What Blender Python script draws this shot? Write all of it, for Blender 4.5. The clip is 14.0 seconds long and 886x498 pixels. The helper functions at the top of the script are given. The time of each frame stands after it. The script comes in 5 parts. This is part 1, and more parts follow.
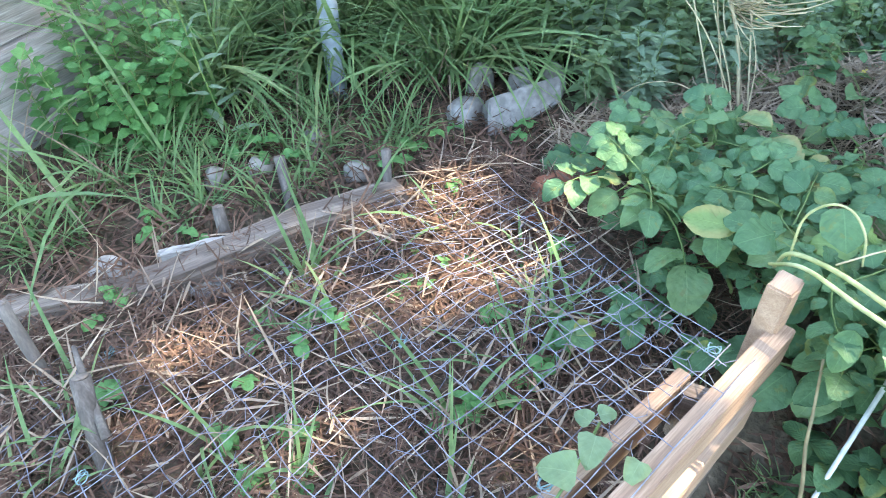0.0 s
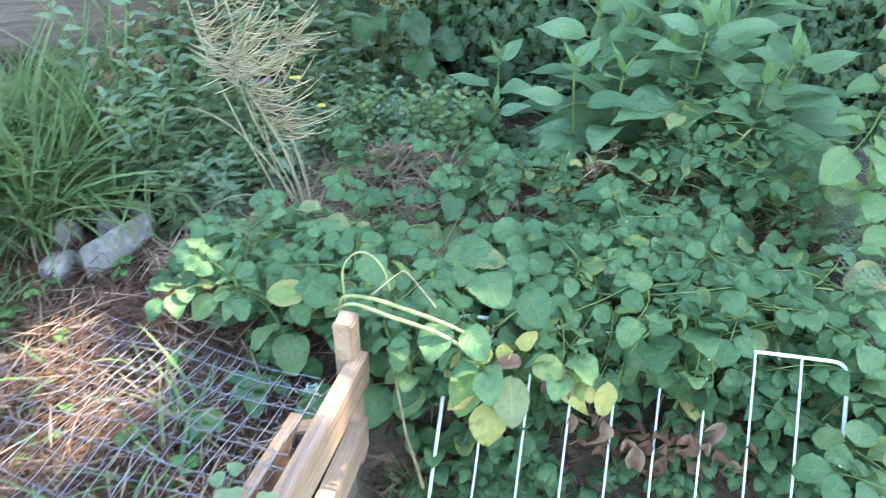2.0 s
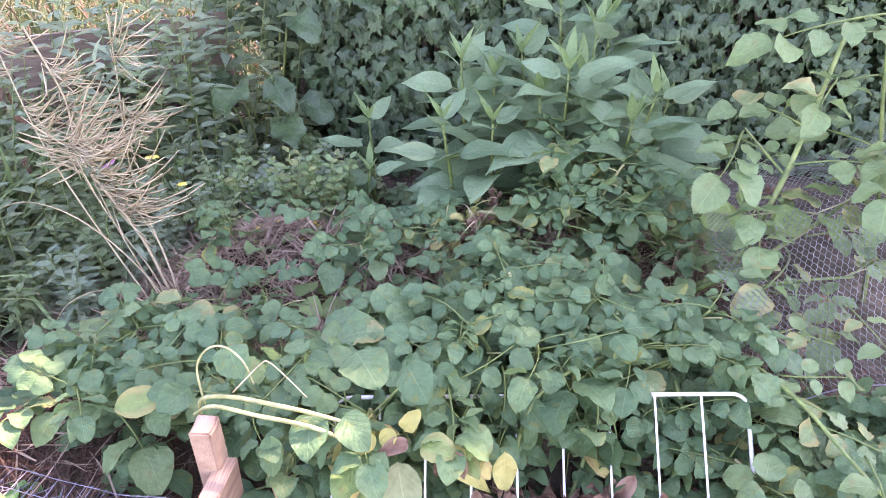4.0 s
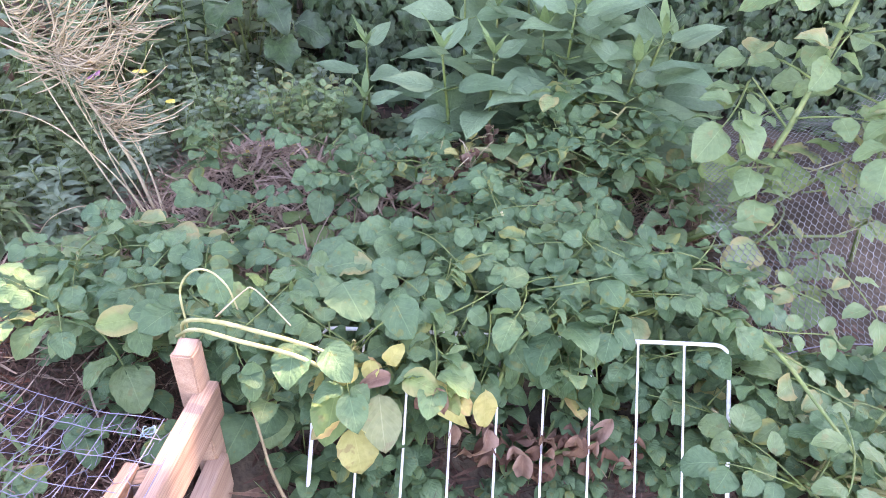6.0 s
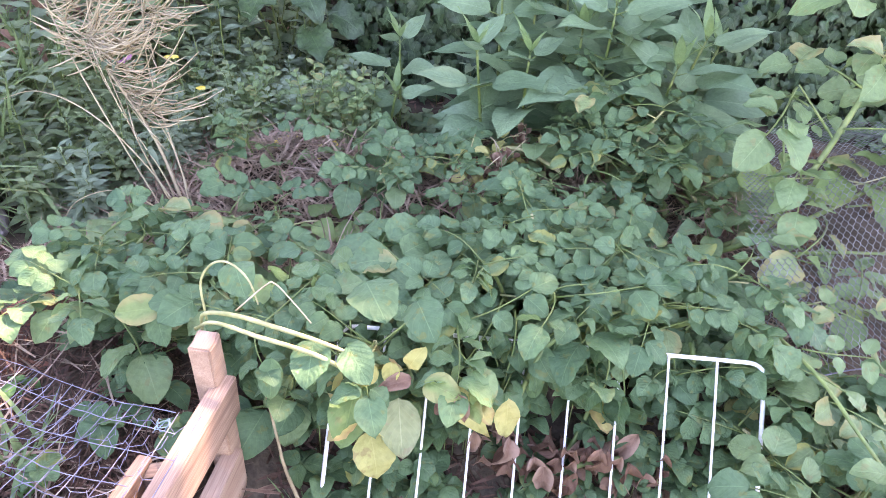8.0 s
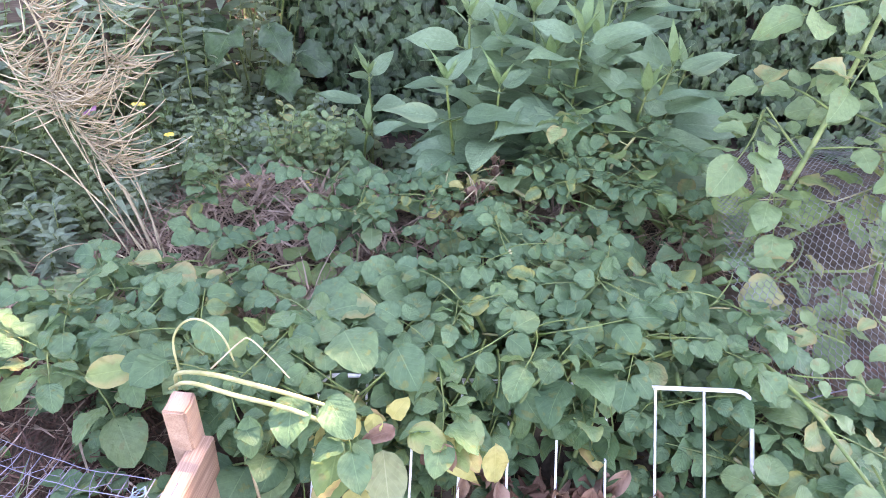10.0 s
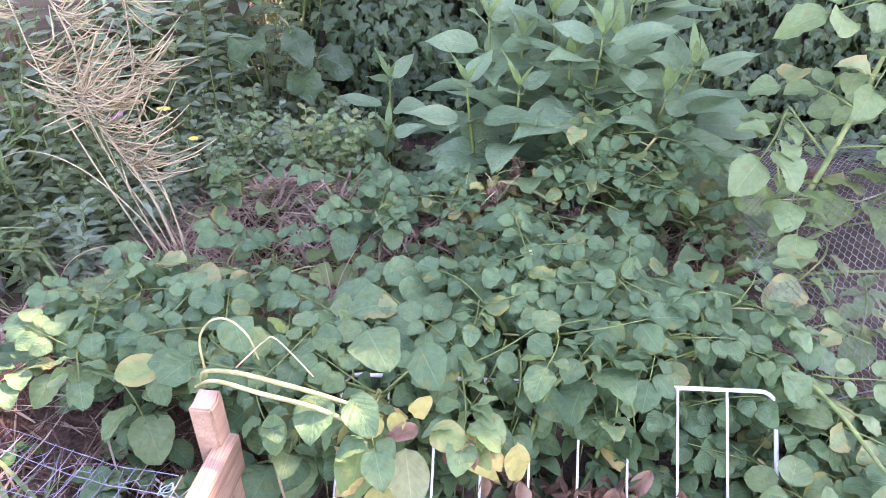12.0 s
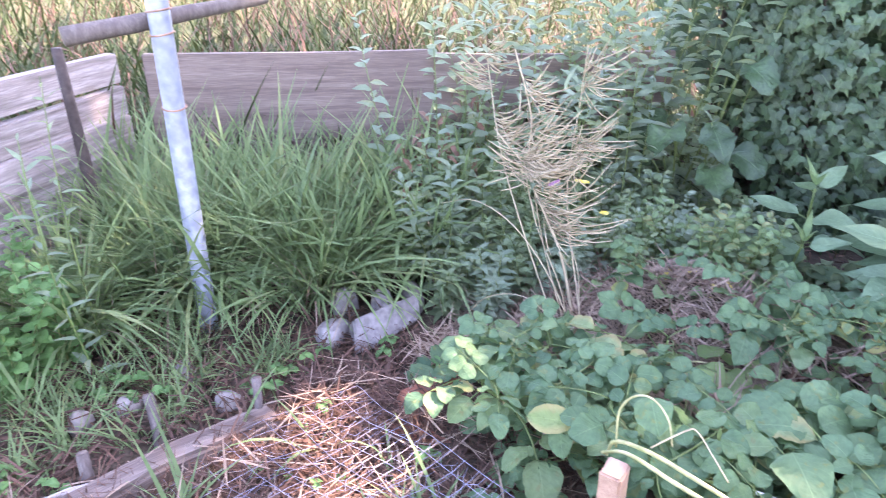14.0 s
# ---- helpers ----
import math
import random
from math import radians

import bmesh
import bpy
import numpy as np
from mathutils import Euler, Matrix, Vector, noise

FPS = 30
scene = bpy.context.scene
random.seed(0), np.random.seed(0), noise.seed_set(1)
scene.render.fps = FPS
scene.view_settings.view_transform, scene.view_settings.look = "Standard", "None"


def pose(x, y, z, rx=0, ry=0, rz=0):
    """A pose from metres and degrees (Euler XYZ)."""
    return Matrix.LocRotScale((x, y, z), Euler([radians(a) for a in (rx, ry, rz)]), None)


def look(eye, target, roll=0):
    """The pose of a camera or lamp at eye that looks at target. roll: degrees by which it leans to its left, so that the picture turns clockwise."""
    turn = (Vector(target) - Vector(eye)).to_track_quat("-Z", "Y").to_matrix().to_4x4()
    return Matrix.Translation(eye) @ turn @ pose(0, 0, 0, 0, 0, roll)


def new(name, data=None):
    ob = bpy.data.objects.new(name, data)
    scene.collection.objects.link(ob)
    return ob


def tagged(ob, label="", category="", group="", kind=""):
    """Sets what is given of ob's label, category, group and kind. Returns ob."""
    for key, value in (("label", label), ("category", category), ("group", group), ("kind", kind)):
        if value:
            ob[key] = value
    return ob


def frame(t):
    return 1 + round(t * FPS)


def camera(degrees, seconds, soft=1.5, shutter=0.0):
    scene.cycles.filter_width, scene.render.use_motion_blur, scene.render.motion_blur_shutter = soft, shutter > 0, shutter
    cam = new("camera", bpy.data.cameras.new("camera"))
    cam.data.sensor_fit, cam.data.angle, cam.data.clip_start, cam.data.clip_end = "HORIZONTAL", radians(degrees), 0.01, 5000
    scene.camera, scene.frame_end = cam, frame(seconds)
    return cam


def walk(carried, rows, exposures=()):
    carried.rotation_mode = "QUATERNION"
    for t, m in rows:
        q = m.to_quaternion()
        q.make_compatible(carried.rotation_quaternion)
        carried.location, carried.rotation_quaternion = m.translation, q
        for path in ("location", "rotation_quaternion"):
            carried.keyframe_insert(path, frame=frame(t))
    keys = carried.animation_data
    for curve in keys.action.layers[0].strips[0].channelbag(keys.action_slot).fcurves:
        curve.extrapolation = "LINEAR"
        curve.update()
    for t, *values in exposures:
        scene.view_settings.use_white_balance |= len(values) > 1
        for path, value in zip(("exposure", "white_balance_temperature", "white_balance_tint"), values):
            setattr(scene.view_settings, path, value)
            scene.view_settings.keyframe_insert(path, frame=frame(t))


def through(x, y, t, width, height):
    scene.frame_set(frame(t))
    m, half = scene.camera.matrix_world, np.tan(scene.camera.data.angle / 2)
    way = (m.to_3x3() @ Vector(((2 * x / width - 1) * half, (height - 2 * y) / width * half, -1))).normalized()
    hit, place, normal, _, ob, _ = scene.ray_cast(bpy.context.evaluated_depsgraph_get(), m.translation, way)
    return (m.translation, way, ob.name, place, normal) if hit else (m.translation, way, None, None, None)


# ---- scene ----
cam = camera(65.2, 14.0, 0.6, 0.2)
walk(cam, [
    (0, look((-0.263, -0.017, 0.916), (-1.274, 1.057, -0.436), -1.0)),
    (0.5, look((-0.228, -0.088, 0.929), (-1.163, 1.080, -0.398), -1.0)),
    (1, look((-0.190, -0.223, 0.951), (-1.044, 1.029, -0.354), -1.3)),
    (1.5, look((-0.110, -0.234, 0.982), (-0.731, 1.244, -0.213), 1.1)),
    (2, look((-0.062, -0.138, 1.006), (-0.336, 1.524, -0.071), 1.8)),
    (2.5, look((-0.028, -0.082, 0.990), (-0.149, 1.650, -0.003), 0.8)),
    (3, look((-0.004, -0.061, 0.983), (-0.038, 1.698, 0.031), -0.3)),
    (3.2, look((0.006, -0.051, 0.982), (-0.030, 1.718, 0.049), -1.1)),
    (5.3, look((-0.000, -0.031, 0.973), (-0.040, 1.686, -0.052), 0.6)),
    (5.5, look((0.002, -0.031, 0.973), (-0.025, 1.670, -0.079), 1.4)),
    (6, look((0.001, -0.018, 0.967), (-0.003, 1.654, -0.130), 2.9)),
    (6.5, look((0.000, 0.000, 0.965), (0.000, 1.660, -0.151), 4.0)),
    (7, look((-0.002, 0.007, 0.957), (-0.020, 1.660, -0.168), 4.7)),
    (7.5, look((-0.004, 0.013, 0.954), (-0.053, 1.666, -0.170), 4.5)),
    (8, look((-0.006, 0.015, 0.955), (-0.077, 1.677, -0.156), 4.1)),
    (8.5, look((-0.003, 0.024, 0.961), (-0.069, 1.702, -0.124), 3.7)),
    (11, look((-0.008, 0.049, 0.973), (-0.011, 1.754, -0.073), 1.8)),
    (11.5, look((-0.010, 0.040, 0.974), (-0.028, 1.746, -0.070), 1.5)),
    (12, look((-0.007, 0.036, 0.971), (-0.082, 1.741, -0.073), 1.1)),
    (12.5, look((-0.025, 0.032, 0.971), (-0.237, 1.723, -0.075), 0.9)),
    (13, look((-0.043, 0.025, 0.975), (-0.462, 1.692, -0.048), 1.0)),
    (13.5, look((-0.119, -0.009, 0.995), (-0.807, 1.603, 0.032), 0.9)),
    (14, look((-0.175, -0.056, 1.006), (-1.126, 1.474, 0.138), 0.4)),
], [
    (0.0, 3.52, 7050, 0),
    (1.2, 3.56, 7200, 5),
    (2.0, 3.54, 7100, 0),
    (2.5, 3.58, 7300, 6),
    (3.2, 3.64, 7700, 30),
    (5.3, 3.70, 7700, 46),
    (6.5, 3.70, 7700, 36),
    (11.0, 3.70, 7700, 39),
    (12.5, 3.70, 7700, 44),
    (13.2, 3.76, 7500, 44),
    (14.0, 3.8, 7000, 37),
])

# ---- light ----
world = bpy.data.worlds.new("sky")
scene.world = world
world.use_nodes = True
wn = world.node_tree
sky = wn.nodes.new("ShaderNodeTexSky")
sky.sky_type, sky.sun_disc = "NISHITA", False
SUN_EL, SUN_AZ = 52, 35          # degrees; azimuth from +y towards +x
sky.sun_elevation, sky.sun_rotation = radians(SUN_EL), radians(SUN_AZ)
wn.links.new(sky.outputs[0], wn.nodes["Background"].inputs[0])
wn.nodes["Background"].inputs[1].default_value = 0.15
sun = new("sun", bpy.data.lights.new("sun", "SUN"))
sun.data.energy, sun.data.angle, sun.data.color = 3.1, radians(0.5), (1.0, 0.9, 0.76)
TO_SUN = Vector((math.cos(radians(SUN_EL)) * math.sin(radians(SUN_AZ)), math.cos(radians(SUN_EL)) * math.cos(radians(SUN_AZ)), math.sin(radians(SUN_EL))))
sun.matrix_world = look(TO_SUN * 20, (0, 0, 0))

# ---- materials ----
def nodes(name, rough=0.6, spec=0.35):
    m = bpy.data.materials.new(name)
    m.use_nodes = True
    b = m.node_tree.nodes["Principled BSDF"]
    b.inputs["Roughness"].default_value = rough
    b.inputs["Specular IOR Level"].default_value = spec
    return m, m.node_tree, b


def add(nt, kind, **values):
    n = nt.nodes.new("ShaderNode" + kind)
    for key, v in values.items():
        if key.startswith("i_"):
            n.inputs[key[2:].replace("_", " ")].default_value = v
        else:
            setattr(n, key, v)
    return n


def ramp(nt, source, stops):
    r = add(nt, "ValToRGB")
    e = r.color_ramp.elements
    while len(e) < len(stops):
        e.new(0.5)
    for el, (p, c) in zip(e, stops):
        el.position, el.color = p, (*c, 1)
    nt.links.new(source, r.inputs[0])
    return r.outputs[0]


def mix(nt, fac, a, b, mode="MIX"):
    n = add(nt, "Mix", data_type="RGBA", blend_type=mode)
    for k, v in ((0, fac), (6, a), (7, b)):
        if isinstance(v, (int, float)):
            n.inputs[k].default_value = v
        elif isinstance(v, tuple):
            n.inputs[k].default_value = (*v, 1)
        else:
            nt.links.new(v, n.inputs[k])
    return n.outputs[2]


def maths(nt, op, a, b=0.0):
    n = add(nt, "Math", operation=op)
    for k, v in enumerate((a, b)):
        if isinstance(v, (int, float)):
            n.inputs[k].default_value = v
        else:
            nt.links.new(v, n.inputs[k])
    return n.outputs[0]


def noise_tex(nt, coord, scale, detail=4, stretch=None):
    if stretch:
        mp = add(nt, "Mapping")
        mp.inputs["Scale"].default_value = stretch
        nt.links.new(coord, mp.inputs[0])
        coord = mp.outputs[0]
    n = add(nt, "TexNoise", i_Scale=scale, i_Detail=detail)
    nt.links.new(coord, n.inputs["Vector"])
    return n.outputs[0]


def bump(nt, b, height, strength=0.3, distance=0.002):
    n = add(nt, "Bump", i_Strength=strength, i_Distance=distance)
    nt.links.new(height, n.inputs["Height"])
    nt.links.new(n.outputs[0], b.inputs["Normal"])


def leaf_material(name, dark, light, old, old_share=0.15, rough=0.45, spec=0.4, through=0.25, veins=0.5, per_island=True, spots=0.0):
    """Leaf: two greens by leaf, pale veins from the blade's own coordinates, yellowing patches on some leaves."""
    m, nt, b = nodes(name, rough, spec)
    uv = add(nt, "UVMap").outputs[0]
    sep = add(nt, "SeparateXYZ")
    nt.links.new(uv, sep.inputs[0])
    u = maths(nt, "ABSOLUTE", maths(nt, "SUBTRACT", sep.outputs[0], 0.5))
    obj = add(nt, "ObjectInfo").outputs["Random"]
    isl = add(nt, "NewGeometry").outputs["Random Per Island"]
    rnd = maths(nt, "FRACT", maths(nt, "ADD", maths(nt, "MULTIPLY", obj, 0.9), isl)) if per_island else obj
    geo = add(nt, "NewGeometry").outputs["Position"]
    n1 = noise_tex(nt, geo, 35, 3)
    n2 = noise_tex(nt, geo, 7, 2)
    base = mix(nt, rnd, dark, light)
    hue = maths(nt, "FRACT", maths(nt, "MULTIPLY", rnd, 7.31))
    base = mix(nt, maths(nt, "MULTIPLY", hue, 0.3), base, (light[0] * 1.1, light[1] * 1.02, light[2] * 0.75))
    base = mix(nt, maths(nt, "MULTIPLY", maths(nt, "FRACT", maths(nt, "MULTIPLY", rnd, 13.7)), 0.4), base, (dark[0] * 0.9, dark[1] * 1.05, dark[2] * 1.45))
    base = mix(nt, maths(nt, "MULTIPLY", n1, 0.42), base, tuple(min(1, c * 1.4) for c in light))
    base = mix(nt, ramp(nt, noise_tex(nt, geo, 95, 3), [(0.42, (0, 0, 0)), (0.62, (0.32, 0.32, 0.32))]), base, tuple(c * 0.6 for c in dark))
    base = mix(nt, ramp(nt, n2, [(0.35, (0, 0, 0)), (0.7, (0.45, 0.45, 0.45))]), base, tuple(c * 0.75 for c in dark))
    aged = ramp(nt, rnd, [(1 - old_share, (0, 0, 0)), (min(1.0, 1 - old_share * 0.5), (0.6, 0.6, 0.6))])
    edge = ramp(nt, maths(nt, "ADD", u, maths(nt, "MULTIPLY", n1, 0.45)), [(0.42, (0.15, 0.15, 0.15)), (0.62, (1, 1, 1))])
    base = mix(nt, mix(nt, 1.0, aged, edge, "MULTIPLY"), base, old)
    if spots:
        base = mix(nt, ramp(nt, noise_tex(nt, geo, 60, 2), [(0.62, (0, 0, 0)), (0.68, (spots, spots, spots))]), base, tuple(c * 0.6 for c in old))
    mid = maths(nt, "LESS_THAN", u, 0.014)
    side = maths(nt, "FRACT", maths(nt, "SUBTRACT", maths(nt, "MULTIPLY", sep.outputs[1], 6.5), maths(nt, "MULTIPLY", u, 5.5)))
    side = maths(nt, "LESS_THAN", maths(nt, "ABSOLUTE", maths(nt, "SUBTRACT", side, 0.5)), 0.06)
    vein = maths(nt, "MAXIMUM", mid, maths(nt, "MULTIPLY", side, 0.3))
    base = mix(nt, maths(nt, "MULTIPLY", vein, veins), base, tuple(min(1, c * 1.35 + 0.015) for c in light))
    nt.links.new(base, b.inputs["Base Color"])
    nt.links.new(ramp(nt, n2, [(0.3, (rough * 0.8,) * 3), (0.7, (min(1, rough * 1.3),) * 3)]), b.inputs["Roughness"])
    wave = maths(nt, "ABSOLUTE", maths(nt, "SUBTRACT", maths(nt, "FRACT", maths(nt, "SUBTRACT", maths(nt, "MULTIPLY", sep.outputs[1], 6.5), maths(nt, "MULTIPLY", u, 5.5))), 0.5))
    fine = noise_tex(nt, geo, 95, 3)
    bump(nt, b, maths(nt, "ADD", maths(nt, "SUBTRACT", maths(nt, "ADD", n1, maths(nt, "MULTIPLY", fine, 0.9)), maths(nt, "MULTIPLY", vein, 0.5)), maths(nt, "MULTIPLY", wave, -0.9 * veins)), 0.7, 0.004)
    tr = add(nt, "BsdfTranslucent")
    nt.links.new(mix(nt, 0.5, base, tuple(min(1, c * 1.6) for c in light)), tr.inputs[0])
    sh = add(nt, "MixShader")
    sh.inputs[0].default_value = through
    nt.links.new(b.outputs[0], sh.inputs[1])
    nt.links.new(tr.outputs[0], sh.inputs[2])
    nt.links.new(sh.outputs[0], nt.nodes["Material Output"].inputs[0])
    return m


def rough_material(name, colours, scale=8, rough=0.8, spec=0.25, metal=0.0, stretch=None, relief=0.4, distance=0.003, island=0.0, coords="Object", fine=60):
    """Soil, wood, stone, metal: colours along coarse noise, a finer grain on top, relief from both."""
    m, nt, b = nodes(name, rough, spec)
    b.inputs["Metallic"].default_value = metal
    co = add(nt, "TexCoord").outputs[coords]
    if island:
        sh = add(nt, "VectorMath", operation="ADD")
        nt.links.new(co, sh.inputs[0])
        cmb = add(nt, "CombineXYZ")
        nt.links.new(maths(nt, "MULTIPLY", add(nt, "ObjectInfo").outputs["Random"], 37.0), cmb.inputs[0])
        nt.links.new(cmb.outputs[0], sh.inputs[1])
        co = sh.outputs[0]
    n1 = noise_tex(nt, co, scale, 6, stretch)
    n2 = noise_tex(nt, co, fine, 4, stretch)
    span = np.linspace(0.3, 0.7, len(colours))
    base = ramp(nt, n1, list(zip(span.tolist(), colours)))
    base = mix(nt, ramp(nt, n2, [(0.35, (0.55, 0.55, 0.55)), (0.7, (0, 0, 0))]), base, tuple(c * 0.45 for c in colours[0]))
    if island:
        r = add(nt, "NewGeometry").outputs["Random Per Island"]
        o = add(nt, "ObjectInfo").outputs["Random"]
        k = maths(nt, "FRACT", maths(nt, "ADD", r, o))
        base = mix(nt, maths(nt, "MULTIPLY", k, island), base, tuple(min(1, c * 1.5) for c in colours[-1]))
    nt.links.new(base, b.inputs["Base Color"])
    bump(nt, b, maths(nt, "ADD", n1, maths(nt, "MULTIPLY", n2, 0.5)), relief, distance)
    return m


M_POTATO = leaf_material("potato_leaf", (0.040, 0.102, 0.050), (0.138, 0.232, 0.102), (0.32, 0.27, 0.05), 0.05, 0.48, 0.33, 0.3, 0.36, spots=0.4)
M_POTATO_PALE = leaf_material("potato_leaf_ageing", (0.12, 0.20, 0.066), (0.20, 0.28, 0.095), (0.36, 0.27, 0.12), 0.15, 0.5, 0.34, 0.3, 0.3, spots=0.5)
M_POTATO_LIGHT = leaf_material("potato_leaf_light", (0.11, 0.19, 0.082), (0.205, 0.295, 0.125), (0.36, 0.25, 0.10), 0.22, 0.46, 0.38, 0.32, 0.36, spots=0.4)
M_YELLOW = leaf_material("yellow_leaf", (0.32, 0.32, 0.10), (0.46, 0.41, 0.17), (0.30, 0.17, 0.09), 0.4, 0.6, 0.3, 0.3, 0.2, spots=0.5)
M_BLEACHED = leaf_material("bleached_leaf", (0.19, 0.22, 0.10), (0.29, 0.30, 0.16), (0.38, 0.27, 0.18), 0.5, 0.65, 0.25, 0.2, 0.4, spots=0.4)
M_DEAD = leaf_material("dead_leaf", (0.11, 0.058, 0.040), (0.25, 0.148, 0.105), (0.36, 0.25, 0.19), 0.4, 0.8, 0.15, 0.15, 0.3)
M_ARTI = leaf_material("artichoke_leaf", (0.105, 0.19, 0.10), (0.19, 0.285, 0.155), (0.23, 0.30, 0.15), 0.08, 0.48, 0.42, 0.28, 0.35)
M_ARTI_TIP = leaf_material("young_artichoke_leaf", (0.14, 0.23, 0.09), (0.21, 0.31, 0.13), (0.2, 0.28, 0.14), 0.05, 0.5, 0.35, 0.35, 0.3)
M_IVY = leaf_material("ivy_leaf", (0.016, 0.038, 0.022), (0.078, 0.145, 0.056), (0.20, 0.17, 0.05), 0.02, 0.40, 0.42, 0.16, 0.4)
M_WEED = leaf_material("weed_leaf", (0.14, 0.205, 0.11), (0.25, 0.325, 0.17), (0.26, 0.26, 0.09), 0.12, 0.52, 0.35, 0.4, 0.3)
M_MINT = leaf_material("mint_leaf", (0.08, 0.19, 0.06), (0.14, 0.28, 0.09), (0.16, 0.28, 0.09), 0.05, 0.5, 0.35, 0.3, 0.3)
M_GREY_WEED = leaf_material("greyish_leaf", (0.165, 0.23, 0.155), (0.265, 0.335, 0.215), (0.30, 0.28, 0.13), 0.12, 0.6, 0.28, 0.4, 0.3)
M_GRASS = leaf_material("grass_blade", (0.085, 0.15, 0.06), (0.215, 0.31, 0.125), (0.34, 0.29, 0.13), 0.12, 0.48, 0.4, 0.3, 0.15)
M_MEADOW = leaf_material("meadow_grass", (0.020, 0.038, 0.012), (0.055, 0.078, 0.024), (0.12, 0.095, 0.045), 0.2, 0.7, 0.2, 0.15, 0.1)
M_STRAW = leaf_material("straw", (0.20, 0.13, 0.095), (0.44, 0.335, 0.25), (0.58, 0.475, 0.36), 0.25, 0.7, 0.25, 0.1, 0.0)
M_BED = leaf_material("bed_litter", (0.05, 0.031, 0.026), (0.215, 0.122, 0.088), (0.42, 0.29, 0.21), 0.12, 0.8, 0.2, 0.08, 0.0)
M_TREE = leaf_material("tree_leaf", (0.04, 0.09, 0.03), (0.08, 0.15, 0.045), (0.12, 0.17, 0.05), 0.05, 0.5, 0.35, 0.2, 0.2)
M_STEM = rough_material("green_stem", [(0.09, 0.15, 0.045), (0.16, 0.225, 0.065), (0.23, 0.275, 0.10)], 20, 0.5, 0.4, relief=0.15)
M_STEM_PALE = rough_material("pale_stem", [(0.28, 0.29, 0.11), (0.39, 0.38, 0.18), (0.47, 0.43, 0.25)], 25, 0.5, 0.4, relief=0.15)
M_POD = rough_material("dry_pod", [(0.22, 0.165, 0.10), (0.36, 0.29, 0.17), (0.48, 0.40, 0.27)], 14, 0.7, 0.25, relief=0.2, island=0.4)
M_WOOD = rough_material("new_timber", [(0.22, 0.125, 0.085), (0.36, 0.225, 0.155), (0.46, 0.315, 0.23)], 2.2, 0.7, 0.22, stretch=(1.0, 22, 22), relief=0.35, distance=0.0012, island=0.2, fine=26)
M_WOOD_GREY = rough_material("weathered_timber", [(0.15, 0.125, 0.115), (0.29, 0.25, 0.235), (0.42, 0.385, 0.37)], 3.0, 0.85, 0.2, stretch=(1.2, 18, 18), relief=0.7, distance=0.003, island=0.35, fine=16)
M_WOOD_DARK = rough_material("old_brown_board", [(0.085, 0.06, 0.05), (0.165, 0.122, 0.102), (0.26, 0.205, 0.175)], 2.5, 0.85, 0.2, stretch=(1.2, 20, 20), relief=0.7, distance=0.003, island=0.2, fine=16)
M_BARK = rough_material("stake_bark", [(0.06, 0.046, 0.042), (0.12, 0.095, 0.085), (0.19, 0.16, 0.145)], 12, 0.85, 0.2, stretch=(6, 6, 1.2), relief=0.8, distance=0.003, island=0.3)
M_TRUNK = rough_material("tree_bark", [(0.06, 0.05, 0.04), (0.13, 0.105, 0.085), (0.2, 0.17, 0.14)], 6, 0.9, 0.15, stretch=(4, 4, 1), relief=0.9, distance=0.02)
M_ZINC = rough_material("galvanised_wire", [(0.12, 0.11, 0.15), (0.20, 0.19, 0.245), (0.31, 0.30, 0.36)], 30, 0.45, 0.5, metal=0.3, relief=0.1, island=0.3)
M_HEX = rough_material("grey_netting_wire", [(0.155, 0.16, 0.155), (0.235, 0.24, 0.235), (0.33, 0.335, 0.33)], 30, 0.5, 0.4, metal=0.3, relief=0.1)
M_POLE = rough_material("galvanised_pole", [(0.28, 0.32, 0.40), (0.36, 0.40, 0.48), (0.46, 0.50, 0.57)], 5, 0.45, 0.5, metal=0.25, relief=0.1, fine=40)
M_WHITE = rough_material("white_enamel", [(0.74, 0.74, 0.72), (0.82, 0.82, 0.8), (0.86, 0.86, 0.84)], 12, 0.3, 0.5, relief=0.05)
M_STONE = rough_material("pale_stone", [(0.20, 0.175, 0.165), (0.33, 0.295, 0.28), (0.50, 0.46, 0.44)], 9, 0.9, 0.2, relief=0.6, distance=0.004)
M_STONE_DARK = rough_material("grey_stone", [(0.16, 0.14, 0.13), (0.28, 0.245, 0.22), (0.40, 0.355, 0.32)], 10, 0.9, 0.2, relief=0.8, distance=0.006, island=0.3)
M_BRICK = rough_material("brick_red", [(0.22, 0.085, 0.055), (0.34, 0.14, 0.09), (0.42, 0.2, 0.14)], 14, 0.9, 0.2, relief=0.7, distance=0.004)
M_RUST = rough_material("rusty_tie", [(0.28, 0.15, 0.10), (0.42, 0.25, 0.18), (0.5, 0.33, 0.25)], 25, 0.7, 0.3, relief=0.3)
M_DARK = rough_material("dark_stake", [(0.045, 0.035, 0.032), (0.085, 0.065, 0.058), (0.13, 0.10, 0.09)], 10, 0.8, 0.25, relief=0.5)
M_TWINE = rough_material("blue_twine", [(0.14, 0.22, 0.24), (0.22, 0.32, 0.34), (0.32, 0.41, 0.43)], 60, 0.7, 0.3, relief=0.4)
M_PETAL = rough_material("yellow_petal", [(0.55, 0.42, 0.05), (0.7, 0.55, 0.10), (0.75, 0.65, 0.25)], 40, 0.6, 0.3, relief=0.1)
M_PINK = rough_material("dusky_flower", [(0.25, 0.10, 0.17), (0.36, 0.16, 0.25), (0.42, 0.24, 0.32)], 40, 0.7, 0.3, relief=0.1)

# ---- mesh helpers ----
rng = np.random.default_rng(7)


